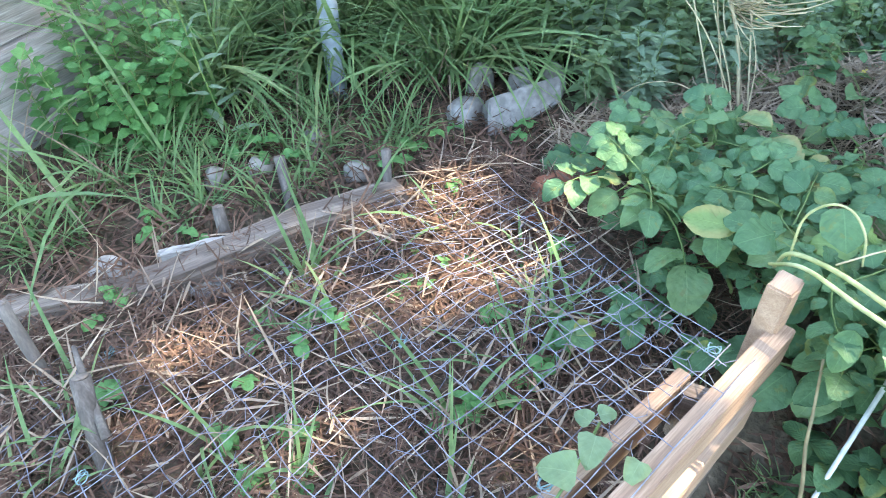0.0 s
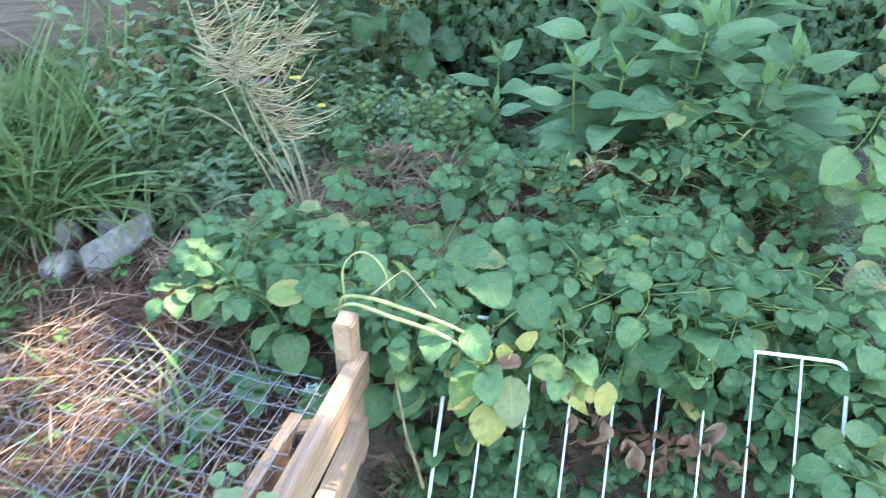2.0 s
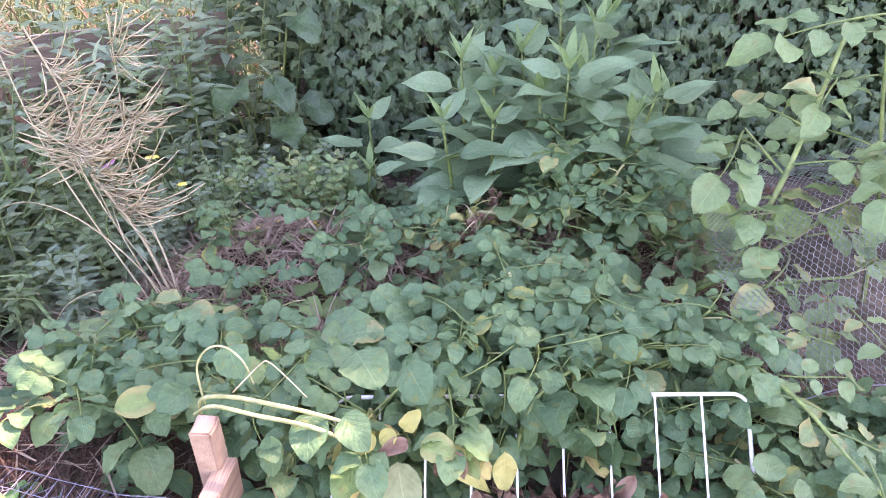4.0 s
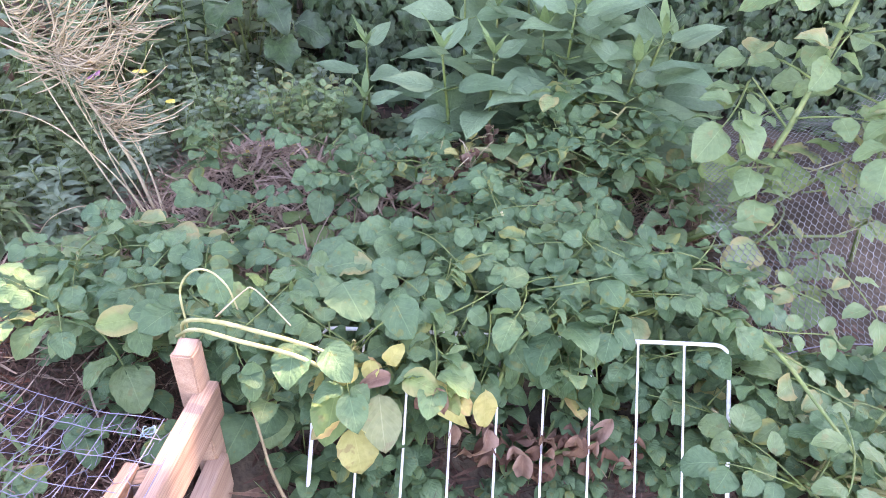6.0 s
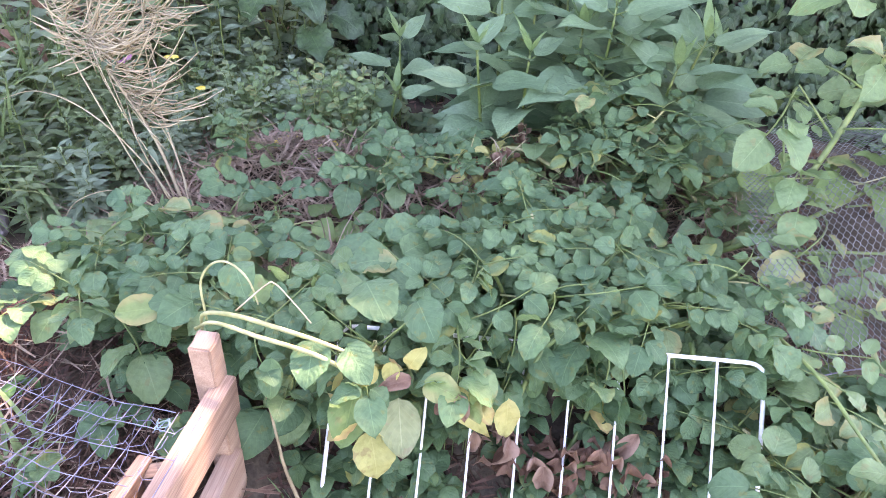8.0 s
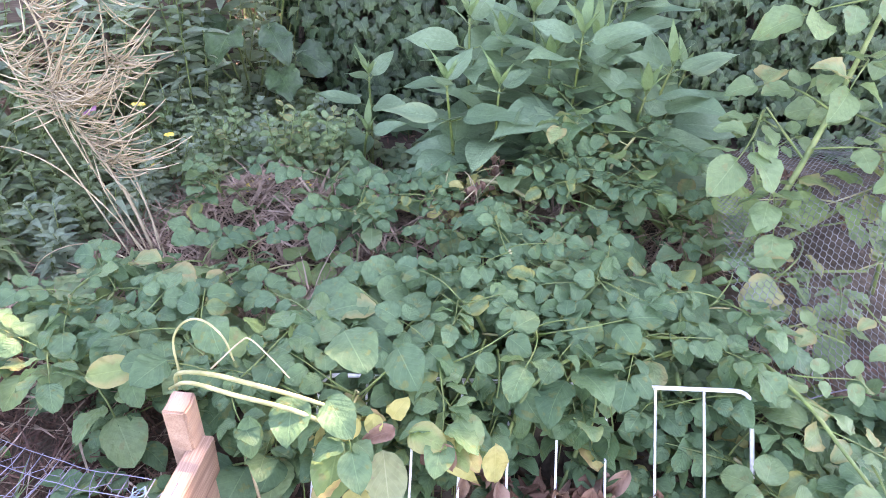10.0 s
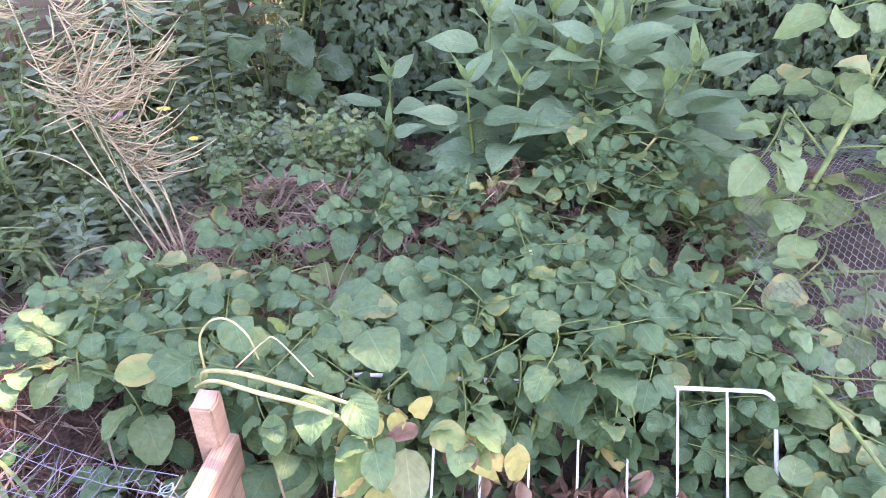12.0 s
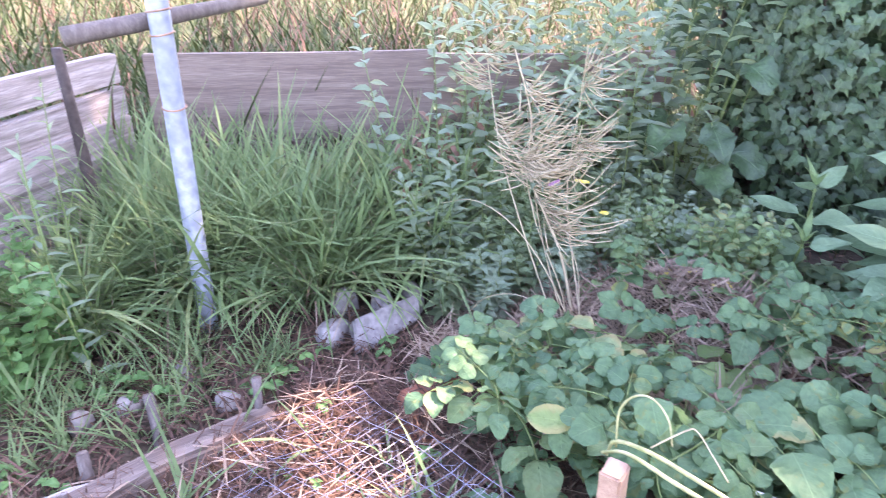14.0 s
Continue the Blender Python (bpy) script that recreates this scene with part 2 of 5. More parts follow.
def thing(name, label, category, group="", at=(0, 0, 0), kind=""):
    ob = new(name)
    ob.empty_display_size = 0.05
    ob.location = at
    return tagged(ob, label, category, group, kind)


def link(name, me, parent=None, m=None, label=""):
    ob = new(name, me)
    if parent is not None:
        ob.parent = parent
        ob.matrix_parent_inverse = Matrix.Translation(-parent.location) if parent.parent is None else Matrix()
    if m is not None:
        ob.matrix_basis = m
    if label:
        tagged(ob, label)
    return ob


def part(name, bm, material, parent, label="", m=None):
    me = bpy.data.meshes.new(name)
    bm.to_mesh(me)
    bm.free()
    me.materials.append(material)
    return link(name, me, parent, m, label)


class Batch:
    """Triangles gathered from many small pieces into one mesh."""

    def __init__(self):
        self.v, self.t, self.uv, self.mi, self.n = [], [], [], [], 0

    def add(self, piece, m=None, slot=0):
        v, t, uv = piece
        if m is not None:
            v = v @ m[:3, :3].T + m[:3, 3]
        self.v.append(v), self.t.append(t + self.n), self.uv.append(uv), self.mi.append(np.full(len(t), slot))
        self.n += len(v)

    def mesh(self, name, *materials, smooth=True):
        v, t, uv, mi = (np.concatenate(a) for a in (self.v, self.t, self.uv, self.mi))
        me = bpy.data.meshes.new(name)
        me.vertices.add(len(v)), me.loops.add(t.size), me.polygons.add(len(t))
        me.vertices.foreach_set("co", v.astype(np.float32).ravel())
        me.loops.foreach_set("vertex_index", t.astype(np.int32).ravel())
        me.polygons.foreach_set("loop_start", np.arange(0, t.size, 3, dtype=np.int32))
        me.polygons.foreach_set("material_index", mi.astype(np.int32))
        me.polygons.foreach_set("use_smooth", np.full(len(t), smooth))
        layer = me.uv_layers.new(name="UVMap")
        layer.data.foreach_set("uv", uv[t.ravel()].astype(np.float32).ravel())
        for mat in materials:
            me.materials.append(mat)
        me.update(calc_edges=True)
        return me


def unit(v):
    v = np.asarray(v, float)
    return v / (np.linalg.norm(v) + 1e-9)


def place(at, ahead, up=(0, 0, 1), size=1.0):
    """A 4 x 4 that lays a piece (growing along +y, facing +z) at a point."""
    a, b, c = (float(k) for k in ahead)
    n = math.sqrt(a * a + b * b + c * c) + 1e-9
    a, b, c = a / n, b / n, c / n
    u, v, w = (float(k) for k in up)
    x, y, z = b * w - c * v, c * u - a * w, a * v - b * u
    n = math.sqrt(x * x + y * y + z * z)
    if n < 1e-4:
        x, y, z = -0.2 * c, c, 0.2 * a - b
        n = math.sqrt(x * x + y * y + z * z) + 1e-9
    x, y, z = x / n, y / n, z / n
    return np.array([[x * size, a * size, (y * c - z * b) * size, at[0]], [y * size, b * size, (z * a - x * c) * size, at[1]], [z * size, c * size, (x * b - y * a) * size, at[2]], [0, 0, 0, 1.0]])


def to_matrix(m):
    return Matrix([list(map(float, r)) for r in m])


def ovate(s):
    return np.sin(np.pi * np.clip(s, 0, 1) ** 0.92) ** 0.74


def lance(s):
    return np.sin(np.pi * np.clip(s, 0, 1) ** 0.62) ** 1.05


def heart(s):
    return np.where(s < 0.12, 0.55 + 3.2 * s, 1.0) * (1 - np.clip(s, 0, 1) ** 2.2) ** 0.75


def oval(s):
    return np.sin(np.pi * np.clip(s, 0, 1) ** 0.80) ** 0.68


def ribbon(droop, rows=3):
    """A thin strip one metre long and wide, curving over: for straw and far grass."""
    s = np.linspace(0, 1, rows + 1)
    y = np.sin(droop * 1.6 * s) / (droop * 1.6)
    z = -(1 - np.cos(droop * 1.6 * s)) / (droop * 1.6)
    w = 0.5 * strap(s) + 0.02
    v = np.concatenate([np.stack([-w, y, z], 1), np.stack([w, y, z], 1)])
    q = np.arange(rows)
    k = rows + 1
    t = np.concatenate([np.stack([q, q + k, q + k + 1], 1), np.stack([q, q + k + 1, q + 1], 1)])
    return v, t, np.concatenate([np.stack([0 * s + 0.2, s], 1), np.stack([0 * s + 0.8, s], 1)])


def strap(s):
    return np.clip(np.minimum(1, 6 * s + 0.4) * (1 - s ** 2.5), 0, 1)


def blade(length, width, form=ovate, na=5, nx=2, fold=0.25, droop=0.3, wave=0.0, teeth=0.0, seed=0, twist=0.0, pucker=0.0):
    """A leaf blade as a bent, folded grid: (vertices, triangles, uv)."""
    r = np.random.default_rng(seed)
    s = np.linspace(0, 1, na + 1)
    a = np.linspace(-1, 1, 2 * nx + 1)
    S, A = np.meshgrid(s, a, indexing="ij")
    w = width * 0.5 * form(S) + 0.0004
    if teeth:
        w = w * (1 + teeth * np.where(np.arange(na + 1)[:, None] % 2 == 0, -1, 1) * np.abs(A))
    ang = droop * S * 1.6
    y = length * np.where(droop != 0, np.sin(ang) / (abs(droop) * 1.6 + 1e-9) * np.sign(droop) if droop else S, S)
    z = -length * (1 - np.cos(ang)) / (abs(droop) * 1.6 + 1e-9) * np.sign(droop) if droop else 0 * S
    ph = r.uniform(0, 6.28, 3)
    x = A * w
    z = z + fold * np.abs(A) * w + wave * width * np.abs(A) * np.sin(S * 9 + ph[0] + (A > 0) * ph[1]) + twist * x * S
    z = z + pucker * width * np.cos(2 * np.pi * (4.5 * S - 1.3 * np.abs(A)) + ph[2]) * np.sqrt(np.abs(A)) * np.sin(np.pi * S)
    v = np.stack([x, y, z], -1).reshape(-1, 3)
    k = 2 * nx + 1
    q = (np.arange(na)[:, None] * k + np.arange(k - 1)).ravel()
    t = np.concatenate([np.stack([q, q + 1, q + k + 1], 1), np.stack([q, q + k + 1, q + k], 1)])
    return v, t, np.stack([(A + 1) / 2, S], -1).reshape(-1, 2)


def tube(points, radii, sides=5):
    """A tapering tube along points."""
    p = np.asarray(points, float)
    radii = np.broadcast_to(np.asarray(radii, float), (len(p),))
    d = np.gradient(p, axis=0)
    up = np.array([0.13, 0.21, 0.97]) if abs(unit(p[-1] - p[0])[2]) < 0.9 else np.array([0.97, 0.2, 0.1])
    a = np.linspace(0, 2 * np.pi, sides, endpoint=False)
    x = np.stack([d[:, 1] * up[2] - d[:, 2] * up[1], d[:, 2] * up[0] - d[:, 0] * up[2], d[:, 0] * up[1] - d[:, 1] * up[0]], 1)
    x /= np.sqrt((x * x).sum(1, keepdims=True)) + 1e-9
    z = np.stack([x[:, 1] * d[:, 2] - x[:, 2] * d[:, 1], x[:, 2] * d[:, 0] - x[:, 0] * d[:, 2], x[:, 0] * d[:, 1] - x[:, 1] * d[:, 0]], 1)
    z /= np.sqrt((z * z).sum(1, keepdims=True)) + 1e-9
    ring = p[:, None] + radii[:, None, None] * (np.cos(a)[None, :, None] * x[:, None] + np.sin(a)[None, :, None] * z[:, None])
    v = np.concatenate([ring.reshape(-1, 3), p[:1], p[-1:]])
    n = len(p)
    i, j = np.meshgrid(np.arange(n - 1), np.arange(sides), indexing="ij")
    q, q2 = (i * sides + j).ravel(), (i * sides + (j + 1) % sides).ravel()
    t = np.concatenate([np.stack([q, q2, q2 + sides], 1), np.stack([q, q2 + sides, q + sides], 1)])
    j = np.arange(sides)
    caps = [np.stack([np.full(sides, n * sides), (j + 1) % sides, j], 1), np.stack([np.full(sides, n * sides + 1), (n - 1) * sides + j, (n - 1) * sides + (j + 1) % sides], 1)]
    uv = np.zeros((len(v), 2))
    uv[: n * sides, 0] = np.tile(np.arange(sides) / sides, n)
    uv[: n * sides, 1] = np.repeat(np.linspace(0, 1, n), sides)
    return v, np.concatenate([t, *caps]), uv


def bend(a, b, sag=(0, 0, 0), n=8):
    """Points from a to b, bowed by sag in the middle."""
    s = np.linspace(0, 1, n)[:, None]
    return np.asarray(a, float) * (1 - s) + np.asarray(b, float) * s + 4 * s * (1 - s) * np.asarray(sag, float)


def flow(points, n=24):
    """A smooth line through points (Catmull-Rom)."""
    p = np.asarray([np.asarray(q, float) for q in points])
    p = np.concatenate([2 * p[:1] - p[1:2], p, 2 * p[-1:] - p[-2:-1]])
    out = []
    for s in np.linspace(0, len(p) - 3 - 1e-6, n):
        i, t = int(s), s - int(s)
        a, b, c, d = p[i : i + 4]
        out.append(0.5 * (2 * b + (c - a) * t + (2 * a - 5 * b + 4 * c - d) * t * t + (3 * b - a - 3 * c + d) * t ** 3))
    return np.array(out)


def flow_part(name, points, radii, material, parent, sides=6, label=""):
    n = 5 * len(points)
    return tube_part(name, flow(points, n), np.interp(np.linspace(0, 1, n), np.linspace(0, 1, len(radii)), radii), material, parent, sides, label)


def tube_part(name, points, radii, material, parent, sides=6, label=""):
    b = Batch()
    b.add(tube(points, radii, sides))
    return link(name, b.mesh(name, material), parent, None, label)


def board(name, a, b, wide, high, material, parent, label="", roll=0.0, bevel=0.003, warp=0.004, seed=0, lift=0.0):
    """A sawn board whose top edge runs from a to b; its own x lies along the grain."""
    r = np.random.default_rng(seed + 11)
    a, b = Vector(a), Vector(b)
    n = (b - a).length
    bm = bmesh.new()
    bmesh.ops.create_cube(bm, size=1)
    for v in bm.verts:
        v.co = Vector((v.co.x * n, v.co.y * wide, (v.co.z - 0.5) * high))
    long = [e for e in bm.edges if abs(e.verts[0].co.x - e.verts[1].co.x) > n * 0.5]
    bmesh.ops.subdivide_edges(bm, edges=long, cuts=7, use_grid_fill=True)
    for v in bm.verts:
        k = v.co.x / n
        v.co += Vector((0, warp * math.sin(k * 5 + seed), warp * math.cos(k * 4 + seed * 2))) + Vector(r.normal(0, warp * 0.12, 3))
    bmesh.ops.bevel(bm, geom=[e for e in bm.edges if len(e.link_faces) == 2 and e.calc_face_angle(0) > 0.9], offset=bevel, segments=2, affect="EDGES")
    for f in bm.faces:
        f.smooth = False
    x = (b - a).normalized()
    y = Vector((0, 0, 1)).cross(x).normalized()
    z = x.cross(y)
    m = Matrix((x, y, z)).transposed().to_4x4()
    m = Matrix.Translation((a + b) / 2) @ m @ Matrix.Rotation(radians(roll), 4, "X")
    return part(name, bm, material, parent, label, m)


def boulder(name, at, size, material, parent=None, seed=0, turn=0.0, chunky=0.5):
    """An uneven stone."""
    bm = bmesh.new()
    bmesh.ops.create_icosphere(bm, subdivisions=3, radius=0.5)
    r = random.Random(seed)
    planes = [(Vector([r.gauss(0, 1) for _ in range(3)]).normalized(), r.uniform(0.30, 0.44)) for _ in range(7)]
    for v in bm.verts:
        for n, d in planes:
            over = v.co.dot(n) - d
            if over > 0:
                v.co -= n * over * (0.5 + chunky * 0.5)
        v.co += v.co.normalized() * 0.05 * noise.noise(v.co * 4 + Vector((seed, 0, 0)))
        v.co = Vector((v.co.x * size[0], v.co.y * size[1], v.co.z * size[2]))
    for f in bm.faces:
        f.smooth = True
    me = bpy.data.meshes.new(name)
    bm.to_mesh(me)
    bm.free()
    me.materials.append(material)
    return link(name, me, parent, Matrix.Translation(at) @ Matrix.Rotation(radians(turn), 4, "Z"))


def step(a, b, x):
    t = min(1, max(0, (x - a) / (b - a)))
    return t * t * (3 - 2 * t)


def terrain(x, y):
    """The ground's height: a dug path in front of the pallet, mounded potato rows, rough all over."""
    path = step(-0.40, -0.33, x) * (1 - step(0.62, 0.98, y))
    z = -0.135 * path
    bed = step(-1.0, -0.7, x) * (1 - step(1.3, 1.8, x))
    z += bed * (0.07 * math.exp(-((y - 1.05) / 0.16) ** 2) + 0.09 * math.exp(-((y - 1.55) / 0.2) ** 2)) * (1 - path)
    z += 0.07 * math.exp(-((x + 0.46) / 0.15) ** 2 - ((y - 1.68) / 0.12) ** 2)
    z += 0.05 * step(1.9, 2.4, y) * step(-1.2, -0.4, x)
    p = Vector((x, y, 0))
    near = 1 - step(6, 14, math.hypot(x, y))
    return z + near * (0.016 * noise.noise(p * 5) + 0.010 * noise.noise(p * 17) + 0.03 * noise.noise(p * 1.1))


def on_ground(x, y, up=0.0):
    return np.array([x, y, terrain(x, y) + up])


# ---- ground ----
def axis(lo, hi, fine, far):
    core = list(np.arange(lo, hi, fine))
    out, d, p = [], fine, hi
    while p < far:
        out.append(p)
        d *= 1.25
        p += d
    inn, d, p = [], fine, lo - fine
    while p > -far:
        inn.append(p)
        d *= 1.25
        p -= d
    return np.array([-far, *inn[::-1], *core, *out, far])


gx, gy = axis(-2.6, 1.9, 0.03, 300), axis(-0.5, 2.9, 0.03, 300)
gv = np.array([(x, y, terrain(x, y)) for x in gx for y in gy])
gq = (np.arange(len(gx) - 1)[:, None] * len(gy) + np.arange(len(gy) - 1)).ravel()
gt = np.concatenate([np.stack([gq, gq + len(gy), gq + len(gy) + 1], 1), np.stack([gq, gq + len(gy) + 1, gq + 1], 1)])
gb = Batch()
gb.add((gv, gt, gv[:, :2]))
def ground_material():
    m, nt, b = nodes("garden_ground", 0.95, 0.15)
    co = add(nt, "TexCoord").outputs["Object"]
    n1, n2, n3 = noise_tex(nt, co, 9, 6), noise_tex(nt, co, 90, 4), noise_tex(nt, co, 0.8, 5)
    soil = ramp(nt, n1, [(0.3, (0.05, 0.038, 0.028)), (0.5, (0.105, 0.08, 0.058)), (0.7, (0.17, 0.132, 0.098))])
    soil = mix(nt, ramp(nt, n2, [(0.35, (0.55,) * 3), (0.7, (0, 0, 0))]), soil, (0.03, 0.022, 0.016))
    turf = mix(nt, n2, mix(nt, n3, (0.045, 0.06, 0.025), (0.09, 0.085, 0.04)), (0.055, 0.065, 0.03))
    dist = add(nt, "VectorMath", operation="DISTANCE")
    nt.links.new(co, dist.inputs[0])
    dist.inputs[1].default_value = (-0.3, 1.0, 0)
    edge = maths(nt, "ADD", dist.outputs["Value"], maths(nt, "MULTIPLY", n1, 0.8))
    nt.links.new(mix(nt, ramp(nt, maths(nt, "MULTIPLY", edge, 0.2), [(0.50, (0, 0, 0)), (0.62, (1, 1, 1))]), soil, turf), b.inputs["Base Color"])
    bump(nt, b, maths(nt, "ADD", n1, maths(nt, "MULTIPLY", n2, 0.5)), 0.9, 0.012)
    return m


M_GROUND = ground_material()
ground = tagged(link("ground", gb.mesh("ground", M_GROUND)), "dark crumbly garden soil with litter and a sunken path", "soil", kind="structure")

# ---- unseen tree added beyond the hedge to cast the dappled shade ----
def shade_tree():
    tree = thing("tree", "unseen broad leafy tree added behind the ivy hedge to cast shade", "tree", at=(3.2, 6.3, 0))
    b = Batch()
    trunk_top = np.array([2.9, 5.9, 4.2])
    b.add(tube(bend((3.2, 6.3, -0.1), trunk_top, (0.06, 0.05, 0), 8), np.linspace(0.24, 0.15, 8), 10))
    crown_at = np.array([2.2, 4.86, 6.3])
    r = np.random.default_rng(3)
    for k in range(11):
        d = unit(r.normal(0, 1, 3) * (1, 1, 0.5) + (-0.25, -0.5, 0.35))
        tip = crown_at + d * (1.4, 1, 0.8) * r.uniform(1.0, 1.7)
        pts = bend(trunk_top - (0, 0, r.uniform(0, 0.6)), tip, (0, 0, r.uniform(0.1, 0.4)), 8)
        b.add(tube(pts, np.linspace(0.075, 0.012, 8), 6))
    link("trunk", b.mesh("trunk", M_TRUNK), tree)
    c = Batch()
    leaf = blade(0.13, 0.085, ovate, 2, 1, 0.2, 0.3)
    # holes left in the crown so sun reaches chosen spots below (x, y, radius)
    sun_gaps = ((-1.04, 0.20, 0.07), (-0.98, 0.11, 0.06), (-0.94, 0.51, 0.065), (-0.78, 0.24, 0.07), (-0.82, 0.68, 0.06), (-1.05, 0.83, 0.05), (-0.57, 0.45, 0.04),
            (-1.20, 1.12, 0.06), (-0.80, 1.02, 0.045), (-0.95, 0.75, 0.04), (-0.88, 1.32, 0.04), (0.36, 1.92, 0.03), (-0.83, 1.03, 0.012), (-0.126, 1.367, 0.02))
    foot, way = np.array([(x, y, 0.04) for x, y, _ in sun_gaps]), np.array(TO_SUN)
    wide = np.array([g[2] for g in sun_gaps]) + 0.036
    # extra lobe on its own limbs, added to dapple the meadow
    side_lobe = np.array([-1.0, 6.6, 6.9])
    b2 = Batch()
    for k in range(4):
        b2.add(tube(bend(trunk_top + (-0.05 * k, 0, 0.1 * k), side_lobe + (1.4 - 0.9 * k, 0.5 * math.sin(k * 2), 0.3 * math.cos(k)), (0, 0, 0.5), 9), np.linspace(0.09, 0.012, 9), 6))
    link("limb", b2.mesh("limb", M_TRUNK), tree)
    for k in range(520):
        spot = side_lobe + unit(r.normal(0, 1, 3)) * r.uniform(0.2, 1.0) ** 0.5 * (2.4, 2.2, 1.0)
        if noise.noise(Vector(spot * 1.6)) < -0.1:
            continue
        for j in range(14):
            c.add(leaf, place(spot + r.normal(0, 0.12, 3), r.normal(0, 1, 3), unit(r.normal(0, 1, 3) + (0, 0, 1.2)), r.uniform(0.8, 1.3)))
    for k in range(1350):
        d = unit(r.normal(0, 1, 3)) * r.uniform(0.35, 1.0) ** 0.6
        centre = crown_at + d * (2.6, 2.0, 1.2) * (1 + 0.25 * noise.noise(Vector(d * 2.2)))
        if noise.noise(Vector(centre * 1.3)) < -0.55:
            continue
        # about half the clumps dropped where their shade falls on the long grass
        fall = centre - way * centre[2] / way[2]
        if fall[0] < -1.1 and fall[1] > 0.74 and r.random() < 0.55:
            continue
        for j in range(16):
            spot = centre + r.normal(0, 0.13, 3)
            off = spot - foot
            if (np.linalg.norm(off - (off @ way)[:, None] * way, axis=1) < wide).any():
                continue
            c.add(leaf, place(spot, r.normal(0, 1, 3), unit(r.normal(0, 1, 3) + (0, 0, 1.2)), r.uniform(0.8, 1.3)))
    link("crown", c.mesh("crown", M_TREE), tree)


shade_tree()

# ---- ivy hedge ----
def ivy_leaf():
    a = np.radians([-90, -140, -165, 160, 128, 108, 90, 72, 52, 20, -15, -40])
    rad = np.array([0.12, 0.42, 0.62, 0.40, 0.60, 0.50, 1.0, 0.50, 0.60, 0.40, 0.62, 0.42])
    x, y = rad * np.cos(a) * 0.62, rad * np.sin(a) * 0.62 + 0.2
    v = np.concatenate([[(0, 0.2, 0.05)], np.stack([x, y, -0.12 * rad ** 2], 1)])
    j = np.arange(12)
    t = np.stack([np.zeros(12, int), 1 + (j + 1) % 12, 1 + j], 1)
    uv = np.concatenate([[(0.5, 0.3)], np.stack([0.5 + x * 0.8, 0.3 + y * 0.6], 1)])
    return v, t[:, ::-1], uv


def hedge_face(x, z):
    """How far the hedge's face stands from the camera side."""
    return 2.36 + 0.10 * noise.noise(Vector((x * 1.6, z * 1.6, 3))) + 0.05 * noise.noise(Vector((x * 5, z * 5, 9))) - 0.10 * max(0, 0.5 - z) - 0.16 * step(0.6, 1.8, x) + 0.12 * step(-0.2, -0.75, x)


def ivy_hedge():
    h = thing("ivy_hedge", "tall dense hedge of glossy dark green ivy", "hedge", at=(0.9, 2.45, 0))
    b = Batch()
    r = np.random.default_rng(21)
    for k in range(46):
        x = r.uniform(-0.62, 2.9)
        pts = [(x + 0.1 * math.sin(3 * s + k) + 0.25 * s * r.normal(0, 0.3), hedge_face(x, s * 2.2) + 0.16 + 0.04 * math.sin(7 * s + k), s * 2.2 - 0.05) for s in np.linspace(0, 1, 9)]
        b.add(tube(pts, np.linspace(0.013, 0.004, 9), 5))
    link("stem", b.mesh("stem", M_TRUNK), h, label="twisted brown ivy stems")
    leaf, c = ivy_leaf(), Batch()
    for k in range(21000):
        x, z = r.uniform(-0.9, 3.0), r.uniform(0.0, 2.25)
        left = -0.50 - 0.36 * step(0.3, 0.62, z) + 0.06 * math.sin(z * 7)
        if x < left + 0.1 * noise.noise(Vector((z * 6, 2, 1))):
            continue
        deep = abs(r.normal(0, 0.09))
        y = hedge_face(x, z) + deep - 0.03
        facing = unit((r.normal(0, 0.45), -1 + r.normal(0, 0.3), 0.45 + r.normal(0, 0.35)))
        down = unit(np.array([r.normal(0, 0.5), -0.25, -1.0]))
        c.add(leaf, place((x, y, z), down, facing, 0.046 + 0.036 * r.random()))
    tagged(link("foliage", c.mesh("foliage", M_IVY), h), kind="stuff")
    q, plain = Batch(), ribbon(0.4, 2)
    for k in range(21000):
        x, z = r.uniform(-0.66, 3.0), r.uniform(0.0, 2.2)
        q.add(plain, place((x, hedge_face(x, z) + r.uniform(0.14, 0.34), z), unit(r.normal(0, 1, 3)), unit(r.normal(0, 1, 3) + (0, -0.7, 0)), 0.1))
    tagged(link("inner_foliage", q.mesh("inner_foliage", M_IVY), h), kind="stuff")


ivy_hedge()

# ---- fence behind the long grass ----
def plank_wall():
    w = thing("plank_wall", "low stack of weathered silver-grey planks", "fence", at=(-2.05, 0.8, 0))
    a, b = np.array([-1.80, -0.05]), np.array([-2.20, 1.27])
    for k in range(7):
        top = 0.615 - k * 0.094
        jut = 0.02 * ((k * 37) % 5 - 2) / 2
        board("plank", (a[0] + jut, a[1], top - 0.01), (b[0] + jut, b[1] - 0.012 * (k % 3), top), 0.042, 0.089, M_WOOD_GREY, w, seed=k, bevel=0.004, warp=0.006)


def back_board():
    w = thing("board_fence", "wide weathered brown boards laid on edge", "fence", at=(-1.6, 1.75, 0))
    a, b = np.array([-2.15, 1.33]), np.array([-0.80, 2.47])
    for k, (hi, wd) in enumerate(((0.285, 0.03), (0.285, 0.032))):
        top = 0.605 - k * 0.292
        m = a + (b - a) * 0.52
        board("plank", (*a, top), (*m, top + 0.004), wd, hi, M_WOOD_DARK, w, seed=20 + k, warp=0.004)
        board("plank", (*(m + (b - a) * 0.004), top - 0.012), (*b, top - 0.02), wd, hi, M_WOOD_DARK, w, seed=30 + k, warp=0.004)


